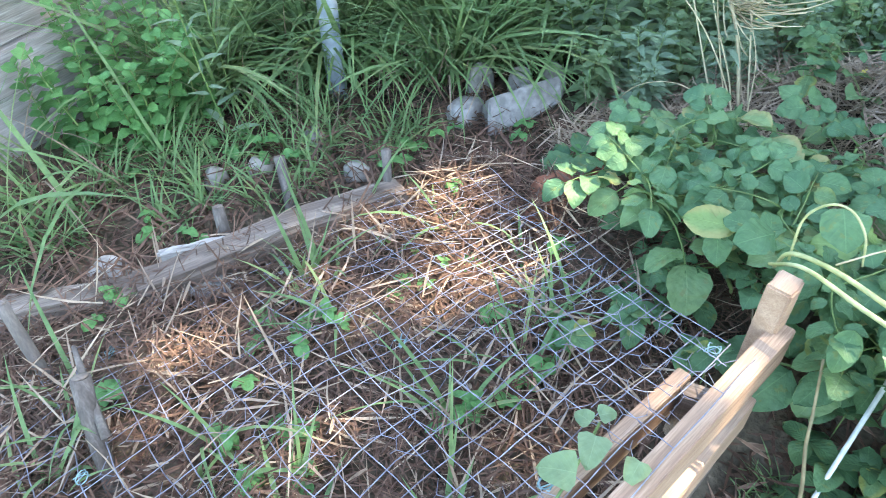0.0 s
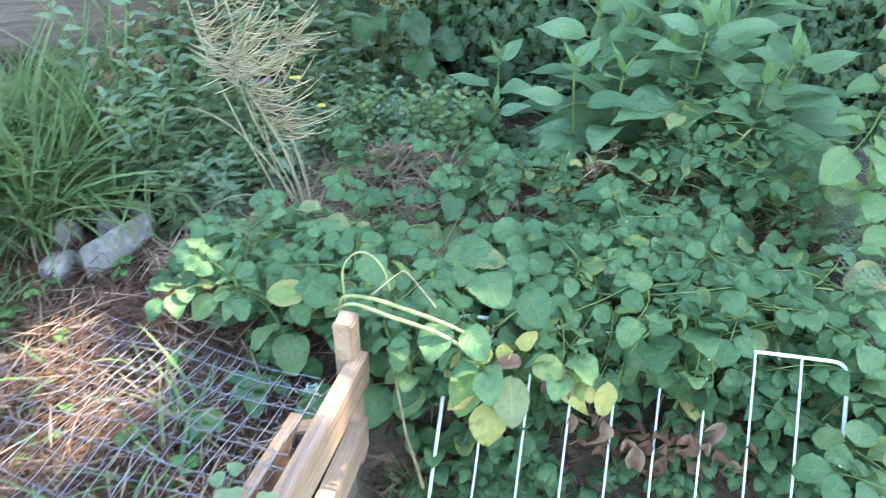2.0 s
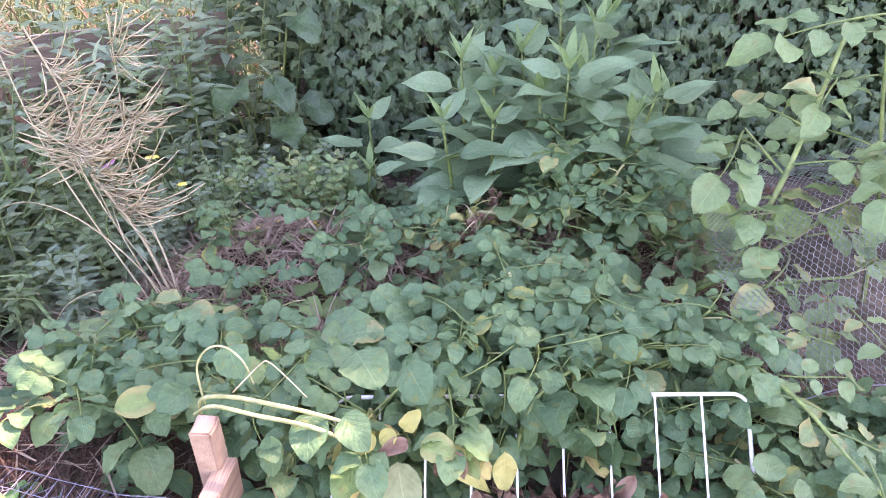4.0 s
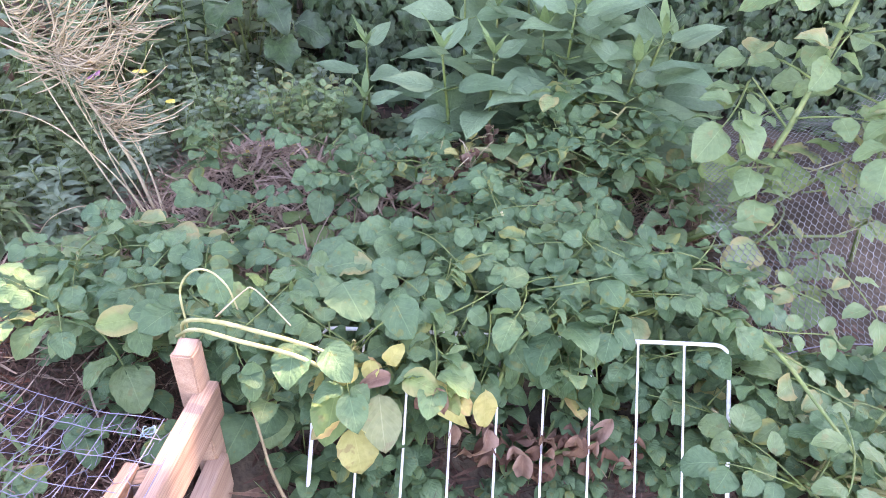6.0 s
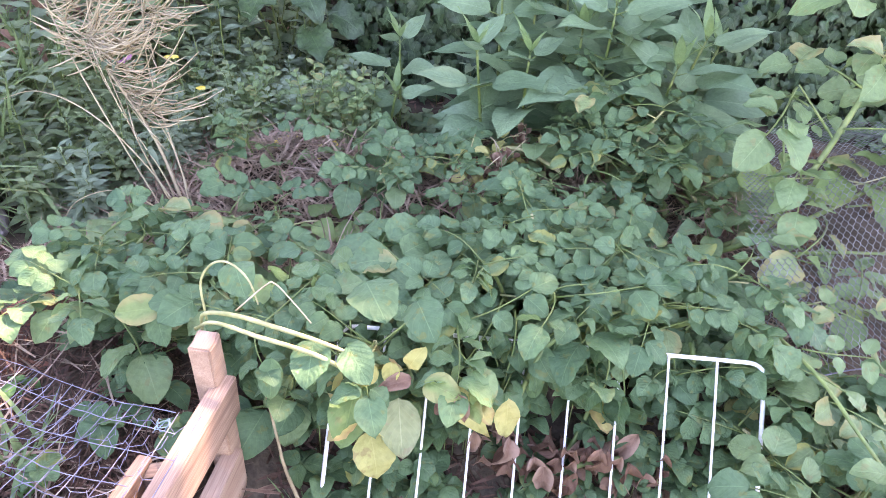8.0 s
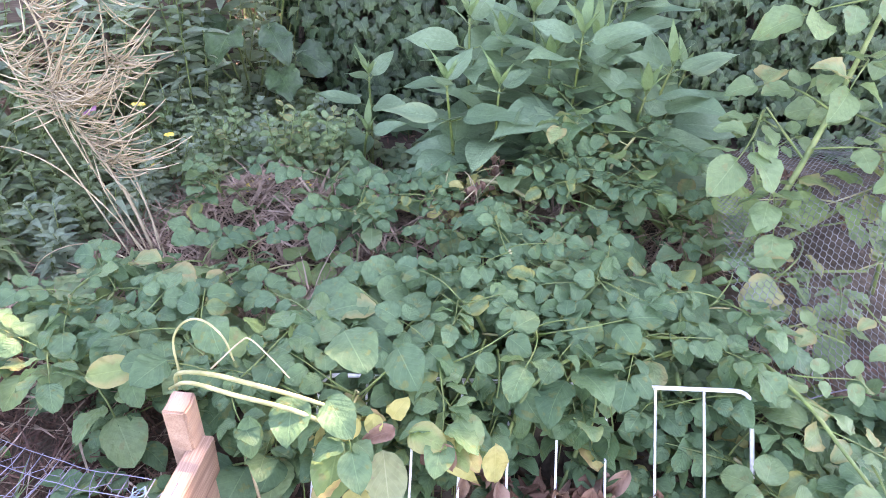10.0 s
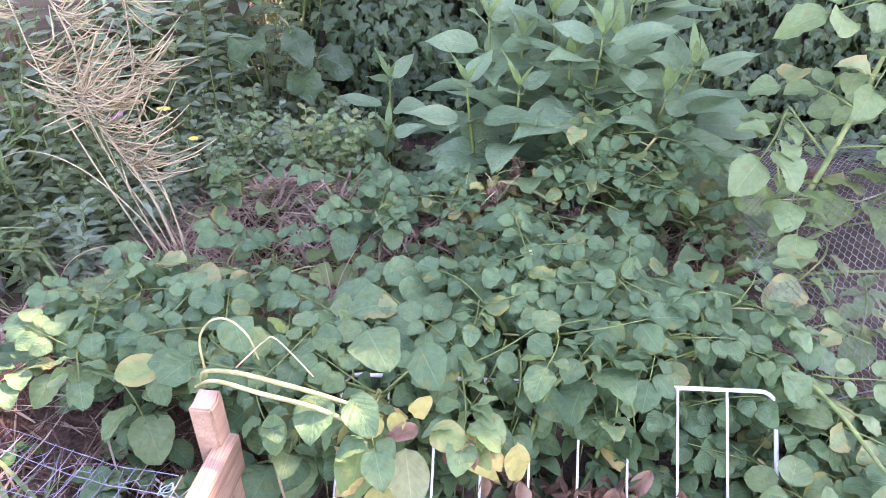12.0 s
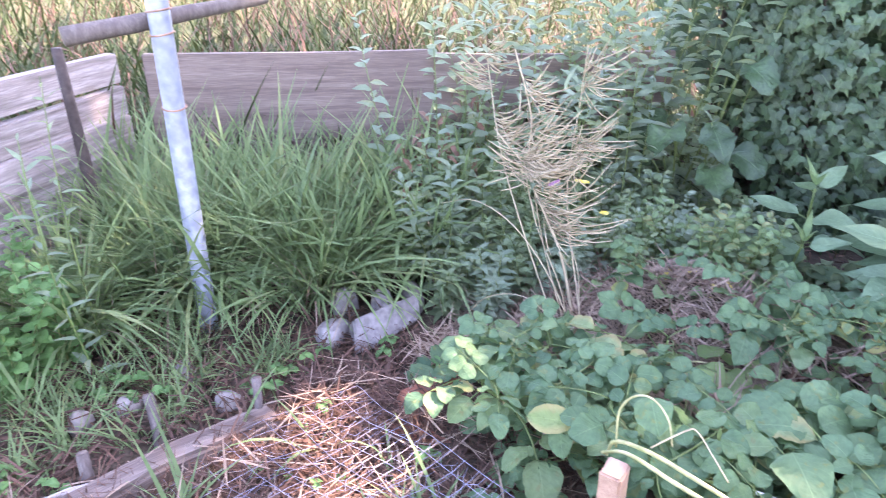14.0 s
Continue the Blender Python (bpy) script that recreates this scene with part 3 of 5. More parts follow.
plank_wall()
back_board()
dark = tagged(link("stake", bpy.data.meshes.new("stake")), "thin dark stake standing against the grey planks", "stake")
db = Batch()
db.add(tube(bend((-2.00, 0.985, -0.05), (-2.0, 0.975, 0.69), (0.006, 0, 0), 6), (0.017, 0.018, 0.016, 0.017, 0.015, 0.014), 7))
dark.data = db.mesh("stake", M_DARK)


def pole():
    p = thing("metal_pole", "grey-blue galvanised metal pole with rusty wire ties", "pole", at=(-1.55, 0.965, 0))
    tube_part("shaft", bend((-1.55, 0.965, -0.1), (-1.552, 0.968, 1.08), n=6), 0.0245, M_POLE, p, 20)
    for z in (0.60, 0.765, 0.815):
        ring = [(-1.551 + 0.0262 * math.cos(a), 0.967 + 0.0262 * math.sin(a), z + 0.004 * math.sin(a + z * 9)) for a in np.linspace(0, 6.4, 18)]
        tube_part("wire_tie", ring, 0.0022, M_RUST, p, 5, "rusty wire tie")


pole()
rail = thing("rail", "rough cut branch tied across the metal pole", "branch", at=(-1.60, 1.0, 0.79))
tube_part("wood", [(-1.665, 0.805, 0.768), (-1.64, 0.87, 0.776), (-1.615, 0.935, 0.783), (-1.597, 1.0, 0.79), (-1.585, 1.08, 0.797), (-1.575, 1.18, 0.803), (-1.56, 1.30, 0.81)], (0.022, 0.021, 0.0205, 0.02, 0.018, 0.016, 0.013), M_BARK, rail, 9)

# ---- white wire rack leaning in the potatoes ----
def rack():
    r = thing("wire_rack", "white coated wire rack leaning into the potato plants", "rack", at=(0.14, 0.80, 0))
    left, right = np.array([-0.209, 0.912, 0.180]), np.array([0.5005, 0.904, 0.194])
    down = unit((-0.006, -0.63, -0.775))
    n = 0.415
    bl, br = left + down * n, right + down * n
    def corner(p, a, b, rad=0.028):
        return [p + unit(a - p) * rad * (1 - s) ** 2 + unit(b - p) * rad * s ** 2 for s in np.linspace(0, 1, 6)]
    loop = [*corner(left, bl, right), *corner(right, left, br), *corner(br, right, bl), *corner(bl, br, left)]
    tube_part("frame", [*loop, loop[0]], 0.0037, M_WHITE, r, 8)
    for k in range(1, 9):
        s = k / 9
        a, b = left * (1 - s) + right * s, bl * (1 - s) + br * s
        lift = np.cross(unit(right - left), down) * -0.004
        tube_part("wire", bend(a + lift, b + lift, (0.001 * math.sin(k), 0, 0), 5), 0.0023, M_WHITE, r, 6)


rack()

# ---- pallet on edge beside the netted bed ----
def pallet():
    p = thing("pallet", "pale timber pallet standing on edge along the bed", "pallet", at=(-0.36, 0.25, -0.135))
    board("board", (-0.4260, -0.35, 0.203), (-0.3490, 0.750, 0.202), 0.030, 0.072, M_WOOD, p, seed=1, warp=0.0012, bevel=0.0018)
    board("board", (-0.4090, -0.35, 0.043), (-0.3545, 0.746, 0.042), 0.029, 0.075, M_WOOD, p, seed=2, warp=0.0012, bevel=0.0018)
    board("board", (-0.4150, -0.35, -0.044), (-0.3620, 0.690, -0.044), 0.026, 0.110, M_WOOD_DARK, p, "greyed lowest board", seed=3, warp=0.002, bevel=0.003)
    board("board", (-0.5240, -0.35, 0.178), (-0.4170, 0.612, 0.174), 0.020, 0.062, M_WOOD, p, seed=4, warp=0.0012, bevel=0.0018)
    board("post", (-0.3690, 0.716, 0.278), (-0.3670, 0.756, 0.280), 0.034, 0.44, M_WOOD, p, seed=5, warp=0.0008, bevel=0.003)
    board("block", (-0.4090, 0.592, 0.168), (-0.3720, 0.600, 0.166), 0.030, 0.095, M_WOOD_DARK, p, "brown wooden spacer block", seed=6, warp=0.001)
    board("block", (-0.4630, 0.100, 0.166), (-0.4110, 0.103, 0.166), 0.040, 0.22, M_WOOD_DARK, p, "brown wooden spacer block", seed=7, warp=0.001)


pallet()

# ---- wire netting over the bed ----
def net_left(v):
    return np.array([np.interp(v, (0, 0.3, 0.55, 0.8, 1), (-1.16, -1.205, -1.20, -1.13, -0.995)), np.interp(v, (0, 0.3, 0.55, 0.8, 1), (-0.34, 0.06, 0.36, 0.66, 0.905))])


def net_at(u, v):
    a = net_left(v)
    y = np.interp(v, (0, 0.3, 1), (-0.38, -0.02, 0.655))
    b = np.array([-0.346 - 0.070 * max(0, 0.75 - y), y])
    x, y = a * (1 - u) + b * u
    s = min(1, max(0, (x + 1.16) / (b[0] + 1.16)))
    z = 0.034 + 0.173 * s ** 1.15 + 0.014 * noise.noise(Vector((x * 6, y * 6, 1))) * min(1, 4 * (1 - s))
    x += (0.018 * noise.noise(Vector((x * 5, y * 5, 5))) + 0.003 * noise.noise(Vector((x * 25, y * 25, 5)))) * min(1, 0.25 + 3 * (1 - s))
    y += 0.018 * noise.noise(Vector((x * 5, y * 5, 8))) + 0.003 * noise.noise(Vector((x * 25, y * 25, 8)))
    return np.array([x, y, z])


def wire_net():
    n = thing("wire_netting", "galvanised wire netting stretched over the strawed bed", "netting", at=(-0.8, 0.3, 0.1))
    cols, rows = 19, 27
    for i in range(cols):
        o = 0.2 * math.sin(i * 12.9) * (0 < i < cols - 1)
        tube_part("wire", [net_at((i + o + 0.15 * math.sin(v * 3 + i)  * (0 < i < cols - 1)) / (cols - 1), v) for v in np.linspace(0, 1, 44)], 0.0008, M_ZINC, n, 4)
    for j in range(rows):
        o = 0.2 * math.sin(j * 7.3) * (0 < j < rows - 1)
        tube_part("cross_wire", [net_at(u, min(1, max(0, (j + o + 0.12 * math.sin(u * 4 + j * 2)) / (rows - 1)))) + (0, 0, 0.0022) for u in np.linspace(0, 1 - 0.03 * (j % 3), 34)], 0.0008, M_ZINC, n, 4)
    b = Batch()
    r = np.random.default_rng(5)
    nu, nv = 20, 25
    for i in range(nu):
        for j in range(nv):
            u0, v0 = (i + 0.5 * (j % 2)) / nu, j / nv
            if u0 > 0.99 or (r.random() < 0.55 and v0 < 0.75):
                continue
            q = [net_at(min(1, u0 + du / nu), min(1, v0 + dv / nv)) + (r.normal(0, 0.003), r.normal(0, 0.003), -0.012 + r.normal(0, 0.004)) for du, dv in ((0, 0), (0, 0.36), (0.5, 0.62), (0.5, 1.0))]
            b.add(tube(q, 0.00065, 3))
            if u0 > 0.03:
                w = net_at(max(0, u0 - 0.5 / nu), min(1, v0 + 0.66 / nv)) + (0, 0, -0.012)
                b.add(tube([q[1], w], 0.00065, 3))
    tagged(link("hexagon_mesh", b.mesh("hexagon_mesh", M_ZINC), n, label="finer hexagonal mesh under the long wires"), kind="stuff")
    for k, (u, v) in enumerate(((0.49, 0.68), (0.06, 0.36), (0.32, 0.28), (0.90, 0.66), (0.93, 0.97))):
        c = net_at(u, v)
        pts = [c + (0.008 * math.sin(a * 1.7 + k), 0.009 * math.cos(a * 2.3), 0.004 + 0.004 * math.sin(a * 3)) for a in np.linspace(0, 7, 22)]
        tube_part("twine_knot", pts, 0.001, M_TWINE, n, 4, "knot of pale blue twine")


wire_net()

# ---- roll of fine chicken wire among the plants ----
def chicken_wire():
    w = thing("chicken_wire", "crumpled sheet of fine grey chicken wire", "netting", at=(0.8, 1.15, 0))
    b = Batch()
    def sheet(u, v):
        # u runs across the view, v from the low front edge up over a hump to the back
        x = 0.58 - 0.10 * math.sin(math.pi * min(1, max(0, v)) ** 0.7) * (1 - u) + 0.52 * u + 0.12 * v + 0.02 * math.sin(v * 5 + u * 3)
        y = 0.945 + 0.10 * u + 0.72 * v
        z = 0.115 + 0.10 * u + 0.15 * math.sin(min(1, v * 1.15) * 2.2) + 0.05 * v + 0.018 * math.sin(u * 9 + v * 6)
        return np.array([x, y, z])
    nu, nv = 42, 60
    for j in range(nv):
        for i in range(nu):
            u0, v0 = (i + 0.5 * (j % 2)) / nu, j / nv
            a, c = sheet(u0, v0), sheet(u0, v0 + 0.34 / nv)
            l, r2 = sheet(u0 - 0.5 / nu, v0 + 1.0 / nv), sheet(u0 + 0.5 / nu, v0 + 1.0 / nv)
            b.add(tube([a, c], 0.00085, 3))
            b.add(tube([c, l], 0.0007, 3))
            b.add(tube([c, r2], 0.0007, 3))
    tagged(link("hexagon_mesh", b.mesh("hexagon_mesh", M_HEX), w), kind="stuff")
    tube_part("edge_wire", [sheet(u, 0) for u in np.linspace(0, 1, 20)], 0.0013, M_ZINC, w, 5)


chicken_wire()

# ---- edging, stakes, stones ----
def edging():
    e = thing("edging_plank", "old split timber edging sunk along the bed", "plank", at=(-1.27, 0.5, 0))
    board("plank", (-1.375, 0.03, 0.044), (-1.265, 0.262, 0.048), 0.06, 0.12, M_WOOD_DARK, e, seed=41, warp=0.008, bevel=0.008)
    board("plank", (-1.270, 0.235, 0.054), (-1.105, 0.77, 0.046), 0.072, 0.12, M_WOOD_DARK, e, seed=44, warp=0.010, bevel=0.009)
    board("plank", (-1.275, 0.30, 0.061), (-1.205, 0.53, 0.060), 0.016, 0.06, M_WOOD_GREY, e, "split grey strip on top", seed=42, warp=0.008, bevel=0.006)


edging()


def stake(foot, top, radius, seed):
    r = np.random.default_rng(seed)
    s = thing("wooden_stake", "sawn-off wooden stake driven in beside the netting", "stake", "stakes round the bed", foot)
    foot, top = np.array(foot) - (0, 0, 0.06), np.array(top)
    pts = bend(foot, top, r.normal(0, 0.004, 3), 7)
    tube_part("bark", pts, radius * (1 + r.normal(0, 0.06, 7)), M_BARK, s, 10)
    d = unit(top - foot)
    tube_part("cut_end", [top, top + d * 0.0025], radius * 0.86, M_WOOD_DARK, s, 10, "greyed sawn end")


stake((-1.258, 0.578, 0.02), (-1.330, 0.622, 0.088), 0.0115, 1)
stake((-1.239, 0.423, 0.02), (-1.280, 0.440, 0.090), 0.0115, 2)
stake((-1.141, 0.754, 0.02), (-1.166, 0.776, 0.10), 0.010, 3)
stake((-1.175, 0.045, 0.01), (-1.235, 0.050, 0.165), 0.0105, 4)
stake((-0.930, 0.015, 0.00), (-1.020, 0.066, 0.160), 0.0130, 5)
stake((-0.722, 0.061, 0.0), (-0.702, 0.068, 0.125), 0.0125, 6)
fork = thing("dry_twig", "short dry forked twig beside a stake", "twig", at=(-1.01, 0.07, 0.05))
tube_part("wood", bend((-0.965, 0.05, 0.09), (-1.075, 0.085, 0.165), (0, 0, 0.006), 5), (0.007, 0.006, 0.006, 0.005, 0.003), M_BARK, fork, 6)


def slab():
    """Broken pale slab: a wedge with a thick white end and a grey sloping top."""
    bm = bmesh.new()
    face = [(-1.175, 1.118, 0.068), (-1.130, 1.205, 0.083), (-1.088, 1.292, 0.088), (-1.076, 1.282, 0.030), (-1.098, 1.180, 0.012), (-1.138, 1.080, -0.010)]
    back = [(x - 0.045, y + 0.030, z - 0.045 - 0.02 * (k > 2)) for k, (x, y, z) in enumerate(face)]
    up = [bm.verts.new(c) for c in face]
    low = [bm.verts.new(c) for c in back]
    bm.faces.new(up), bm.faces.new(low[::-1])
    for i in range(6):
        bm.faces.new((up[i], low[i], low[(i + 1) % 6], up[(i + 1) % 6]))
    bmesh.ops.recalc_face_normals(bm, faces=bm.faces)
    bmesh.ops.bevel(bm, geom=list(bm.edges), offset=0.005, segments=2, affect="EDGES")
    bmesh.ops.triangulate(bm, faces=bm.faces)
    bmesh.ops.subdivide_edges(bm, edges=list(bm.edges), cuts=2)
    for v in bm.verts:
        v.co += v.normal * (0.003 * noise.noise(v.co * 25) + 0.0015 * noise.noise(v.co * 80))
    me = bpy.data.meshes.new("stone_slab")
    bm.to_mesh(me)
    bm.free()
    me.materials.append(M_STONE)
    return tagged(link("stone_slab", me), "broken pale stone slab half sunk in litter", "stone")


slab()
for k, (x, y, s, mat, label) in enumerate((
        (-1.245, 1.115, (0.085, 0.13, 0.08), M_STONE, "pale angular stone beside the slab"),
        (-1.29, 1.225, (0.075, 0.07, 0.12), M_STONE_DARK, "rough greyish stone in the grass"),
        (-1.20, 1.275, (0.07, 0.06, 0.12), M_STONE, "small pale stone in the grass"),
        (-1.16, 1.36, (0.12, 0.07, 0.11), M_STONE_DARK, "rough brownish stone in the grass"),
        (-1.36, 0.235, (0.10, 0.07, 0.035), M_STONE, "pale rounded stone beside the edging"),
        (-1.188, 0.345, (0.10, 0.065, 0.035), M_STONE, "pale stone in front of the edging"),
        (-1.43, 0.63, (0.07, 0.06, 0.06), M_STONE_DARK, "brown stone in the litter"),
        (-1.42, 0.78, (0.12, 0.06, 0.05), M_STONE, "pale stone lying by the pole"),
        (-1.45, 0.53, (0.06, 0.06, 0.07), M_STONE_DARK, "dark stone in the grass"),
        (-1.25, 0.76, (0.08, 0.06, 0.06), M_STONE_DARK, "brown stone in the litter"),
        (-0.42, 2.12, (0.16, 0.10, 0.10), M_STONE_DARK, "grey stone at the foot of the hedge"),
        (-0.63, 1.72, (0.18, 0.11, 0.08), M_STONE_DARK, "flat grey stone behind the potato row"),
        (0.30, 1.83, (0.06, 0.06, 0.06), M_STONE, "pale stone under the tall plants"))):
    ob = boulder("stone", on_ground(x, y, s[2] * 0.22), s, mat, None, k + 3, k * 47)
    tagged(ob, label, "stone", "loose stones")


def brick(at, turn, tilt, size=(0.17, 0.09, 0.055)):
    bm = bmesh.new()
    bmesh.ops.create_cube(bm, size=1)
    for v in bm.verts:
        v.co = Vector([v.co[i] * size[i] for i in range(3)])
    bmesh.ops.bevel(bm, geom=list(bm.edges), offset=0.006, segments=2, affect="EDGES")
    bmesh.ops.subdivide_edges(bm, edges=list(bm.edges), cuts=2, use_grid_fill=True)
    for v in bm.verts:
        v.co += v.normal * 0.005 * noise.noise(v.co * 30 + Vector((turn, 0, 0)))
    me = bpy.data.meshes.new("brick")
    bm.to_mesh(me)
    bm.free()
    me.materials.append(M_BRICK)
    tagged(link("brick", me, None, pose(*at, tilt, 4, turn)), "worn red brick lying at the bed's corner", "brick", "bricks by the potatoes")


brick((-0.845, 1.00, 0.03), 75, 28)
brick((-0.815, 0.905, 0.012), 15, -8, (0.14, 0.09, 0.05))

# ---- potato plants ----
def potato_leaf(seed, size=1.0, pairs=3, droop=0.35, limp=0.0):
    """A compound leaf: a stalk with paired rounded leaflets and a larger one at its end."""
    r = np.random.default_rng(seed)
    b = Batch()
    n = 0.165 * size * (0.76 + 0.12 * pairs)
    s = np.linspace(0, 1, 7)
    spine = np.stack([0.012 * size * np.sin(s * 3 + seed), n * np.sin(s * droop * 1.6) / (droop * 1.6), -n * (1 - np.cos(s * droop * 1.6)) / (droop * 1.6)], 1)
    b.add(tube(spine, np.linspace(0.0025, 0.0012, 7) * size, 4), slot=1)
    def at(k):
        return np.array([np.interp(k, s, spine[:, i]) for i in range(3)])
    for k in range(pairs):
        q = 0.40 + 0.46 * k / max(1, pairs - 1)
        for side in (-1, 1):
            ln = size * (0.050 + 0.022 * k / pairs) * r.uniform(0.78, 1.18)
            d = (side * 1.0, 0.40 + r.normal(0, 0.14), r.normal(0.0, 0.14) - limp)
            stalk = at(q + r.normal(0, 0.02)) + unit(d) * 0.009 * size
            b.add(blade(ln, ln * r.uniform(0.68, 0.88), oval, 10, 2, r.uniform(0.05, 0.38) + limp * 0.5, r.uniform(0.08, 0.65) + limp, 0.07 + 0.1 * limp, 0.015, seed * 10 + k, 0.3 * r.normal(), 0.042), place(stalk, d, (side * -0.12 + r.normal(0, 0.14), r.normal(0, 0.14), 1)))
    ln = size * 0.078 * r.uniform(0.88, 1.15)
    b.add(blade(ln, ln * r.uniform(0.70, 0.86), oval, 11, 2, r.uniform(0.08, 0.3) + limp * 0.5, r.uniform(0.15, 0.6) + limp, 0.07 + 0.1 * limp, 0.015, seed * 10 + 9, 0.3 * r.normal(), 0.042), place(at(0.99), spine[-1] - spine[-2] + (0, 0, r.normal(0, 0.008)), (r.normal(0, 0.15), 0.1, 1)))
    return b


LEAVES = [potato_leaf(k, 1.0, 2 + k % 3 if k % 3 < 2 else 3, 0.25 + 0.07 * (k % 5)).mesh("leaf", M_POTATO, M_STEM) for k in range(9)]
LIGHT = [potato_leaf(70 + k, 1.0, 2 + k % 2, 0.3 + 0.08 * k).mesh("leaf", M_POTATO_LIGHT, M_STEM) for k in range(5)]
PALE = [potato_leaf(40 + k, 1.0, 2 + k % 2, 0.5 + 0.1 * k).mesh("leaf", M_POTATO_PALE, M_STEM_PALE) for k in range(3)]
YELLOW = [potato_leaf(50 + k, 1.0, 2, 0.8).mesh("leaf", M_YELLOW, M_STEM_PALE) for k in range(2)]
LIMP = [potato_leaf(90 + k, 1.0, 2, 0.9, 0.5).mesh("leaf", M_POTATO, M_STEM) for k in range(4)]
DEAD = [potato_leaf(60 + k, 0.85, 2, 1.1, 0.9).mesh("leaf", M_DEAD, M_POD) for k in range(3)]


def potato_plant(x, y, stems, seed, size=1.0, ageing=0.05, label="bushy green potato plant with rounded leaflets", light=0.12):
    """stems: (azimuth in degrees, reach, height) for each shoot."""
    r = np.random.default_rng(seed)
    base = on_ground(x, y)
    p = thing("potato_plant", label, "potato plant", "potato plants in the bed", base)
    for azimuth, reach, height in stems:
        a = math.radians(azimuth)
        out = np.array([math.sin(a), math.cos(a), 0.0])
        s = np.linspace(0, 1, 9)
        pts = base + out * (reach * s ** 0.9)[:, None] + np.array([0, 0, 1.0]) * (height * (s ** 0.8))[:, None]
        pts += np.stack([0.015 * np.sin(s * 5 + seed), 0.015 * np.cos(s * 4 + azimuth), 0 * s], 1) * s[:, None]
        tube_part("stem", pts, np.linspace(0.0062, 0.003, 9) * size, M_STEM if r.random() > 0.2 else M_STEM_PALE, p, 6)
        count = max(4, int((reach + height) / 0.072))
        spin = r.uniform(0, 6.28)
        for k in range(count):
            q = 0.22 + 0.78 * (k + 0.5) / count
            c = np.array([np.interp(q, s, pts[:, i]) for i in range(3)])
            spin += 2.4
            d = np.array([math.cos(spin), math.sin(spin), r.uniform(0.0, 0.42) + 0.3 * (q > 0.85)])
            d = d + out * 0.35 * q
            u = r.random()
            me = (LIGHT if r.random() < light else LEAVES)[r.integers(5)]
            tip = c + unit(d) * 0.2 * size
            if tip[0] < -0.94 or (tip[0] < -0.78 and tip[1] < 1.06) or (tip[0] < -0.4 and tip[1] < 0.80 and r.random() < 0.8) or (-0.41 < tip[0] < -0.17 and tip[1] < 0.79):
                continue
            if -0.25 < tip[0] < 0.56 and tip[1] < 0.93 - (0.19 - min(0.19, tip[2])) * 0.81 and tip[2] < 0.25 and x > -0.3:
                d[1] = abs(d[1]) + 0.5
            if u < ageing * (1.6 - q):
                me = (PALE + PALE + YELLOW[:1])[r.integers(7)]
            if q < 0.4 and u > 0.93:
                me = DEAD[r.integers(3)]
            link("leaf", me, p, to_matrix(place(c, d, (r.normal(0, 0.28), r.normal(-0.15, 0.28), 1), 1.2 * size * r.uniform(0.75, 1.15) * (1.0 if q < 0.85 else 0.75))))
        for k in range(3):
            spin += 2.1
            link("leaf", LEAVES[r.integers(len(LEAVES))], p, to_matrix(place(pts[-1], (math.cos(spin), math.sin(spin) - 0.15, r.uniform(0.25, 0.8)), (0, -0.3, 1), size * r.uniform(0.58, 0.8))))
    return p


potato_plant(-0.66, 1.00, [(170, .08, .14), (330, .04, .16), (40, .07, .15), (120, .12, .14), (220, .06, .11)], 1, 0.95, 0.03, light=0.8)
potato_plant(-0.34, 0.98, [(180, .14, .16), (270, .12, .14), (90, .14, .16), (0, .06, .10), (240, .12, .12)], 2, 1.0, 0.02, light=0.75)
potato_plant(-0.12, 0.99, [(190, .18, .17), (140, .16, .18), (30, .10, .14), (280, .14, .15), (230, .2, .15)], 3, 1.05, 0.04, light=0.4)
potato_plant(0.12, 1.07, [(170, .11, .17), (90, .14, .19), (350, .10, .20), (240, .12, .18), (130, .12, .15)], 4, 0.9, 0.03)
potato_plant(0.08, 1.24, [(200, .08, .19), (100, .10, .19), (330, .10, .18), (20, .06, .19)], 14, 0.8, 0.02, "dark green potato plant with dense small leaflets")
potato_plant(0.34, 1.07, [(180, .10, .16), (80, .16, .15), (0, .08, .09), (280, .12, .14), (140, .12, .13)], 5, 0.9, 0.04)
potato_plant(-0.46, 1.26, [(210, .06, .15), (60, .05, .14)], 6, 0.95, 0.12, light=0.9)
potato_plant(-0.58, 1.60, [(200, .03, .10)], 22, 0.85, 0.10, "small light green potato plant on the straw", light=0.6)
potato_plant(-0.30, 1.58, [(190, .04, .11)], 23, 0.85, 0.06, "small light green potato plant on the straw", light=0.4)
potato_plant(-0.20, 1.46, [(190, .05, .13), (60, .06, .12)], 25, 0.85, 0.04, light=0.5)
potato_plant(-0.07, 1.52, [(180, .05, .12), (300, .05, .10)], 27, 0.8, 0.04, "dark green potato plant with dense small leaflets")
potato_plant(0.22, 1.42, [(180, .06, .12), (40, .10, .20), (290, .06, .14)], 8, 0.8, 0.06, light=0.5)
potato_plant(0.34, 1.60, [(150, .06, .18), (60, .10, .24), (330, .10, .28), (270, .1, .2)], 9, 0.95, 0.05, light=0.85)
potato_plant(0.56, 1.56, [(280, .16, .12), (220, .10, .10), (300, .12, .16)], 10, 0.95, 0.15, "sprawling potato plant with yellowing leaves and thick stems", 0.8)
potato_plant(0.62, 0.80, [(200, .12, .18), (300, .14, .14), (90, .14, .2), (150, .16, .2), (20, .16, .18)], 12, 1.0, 0.10, light=0.5)
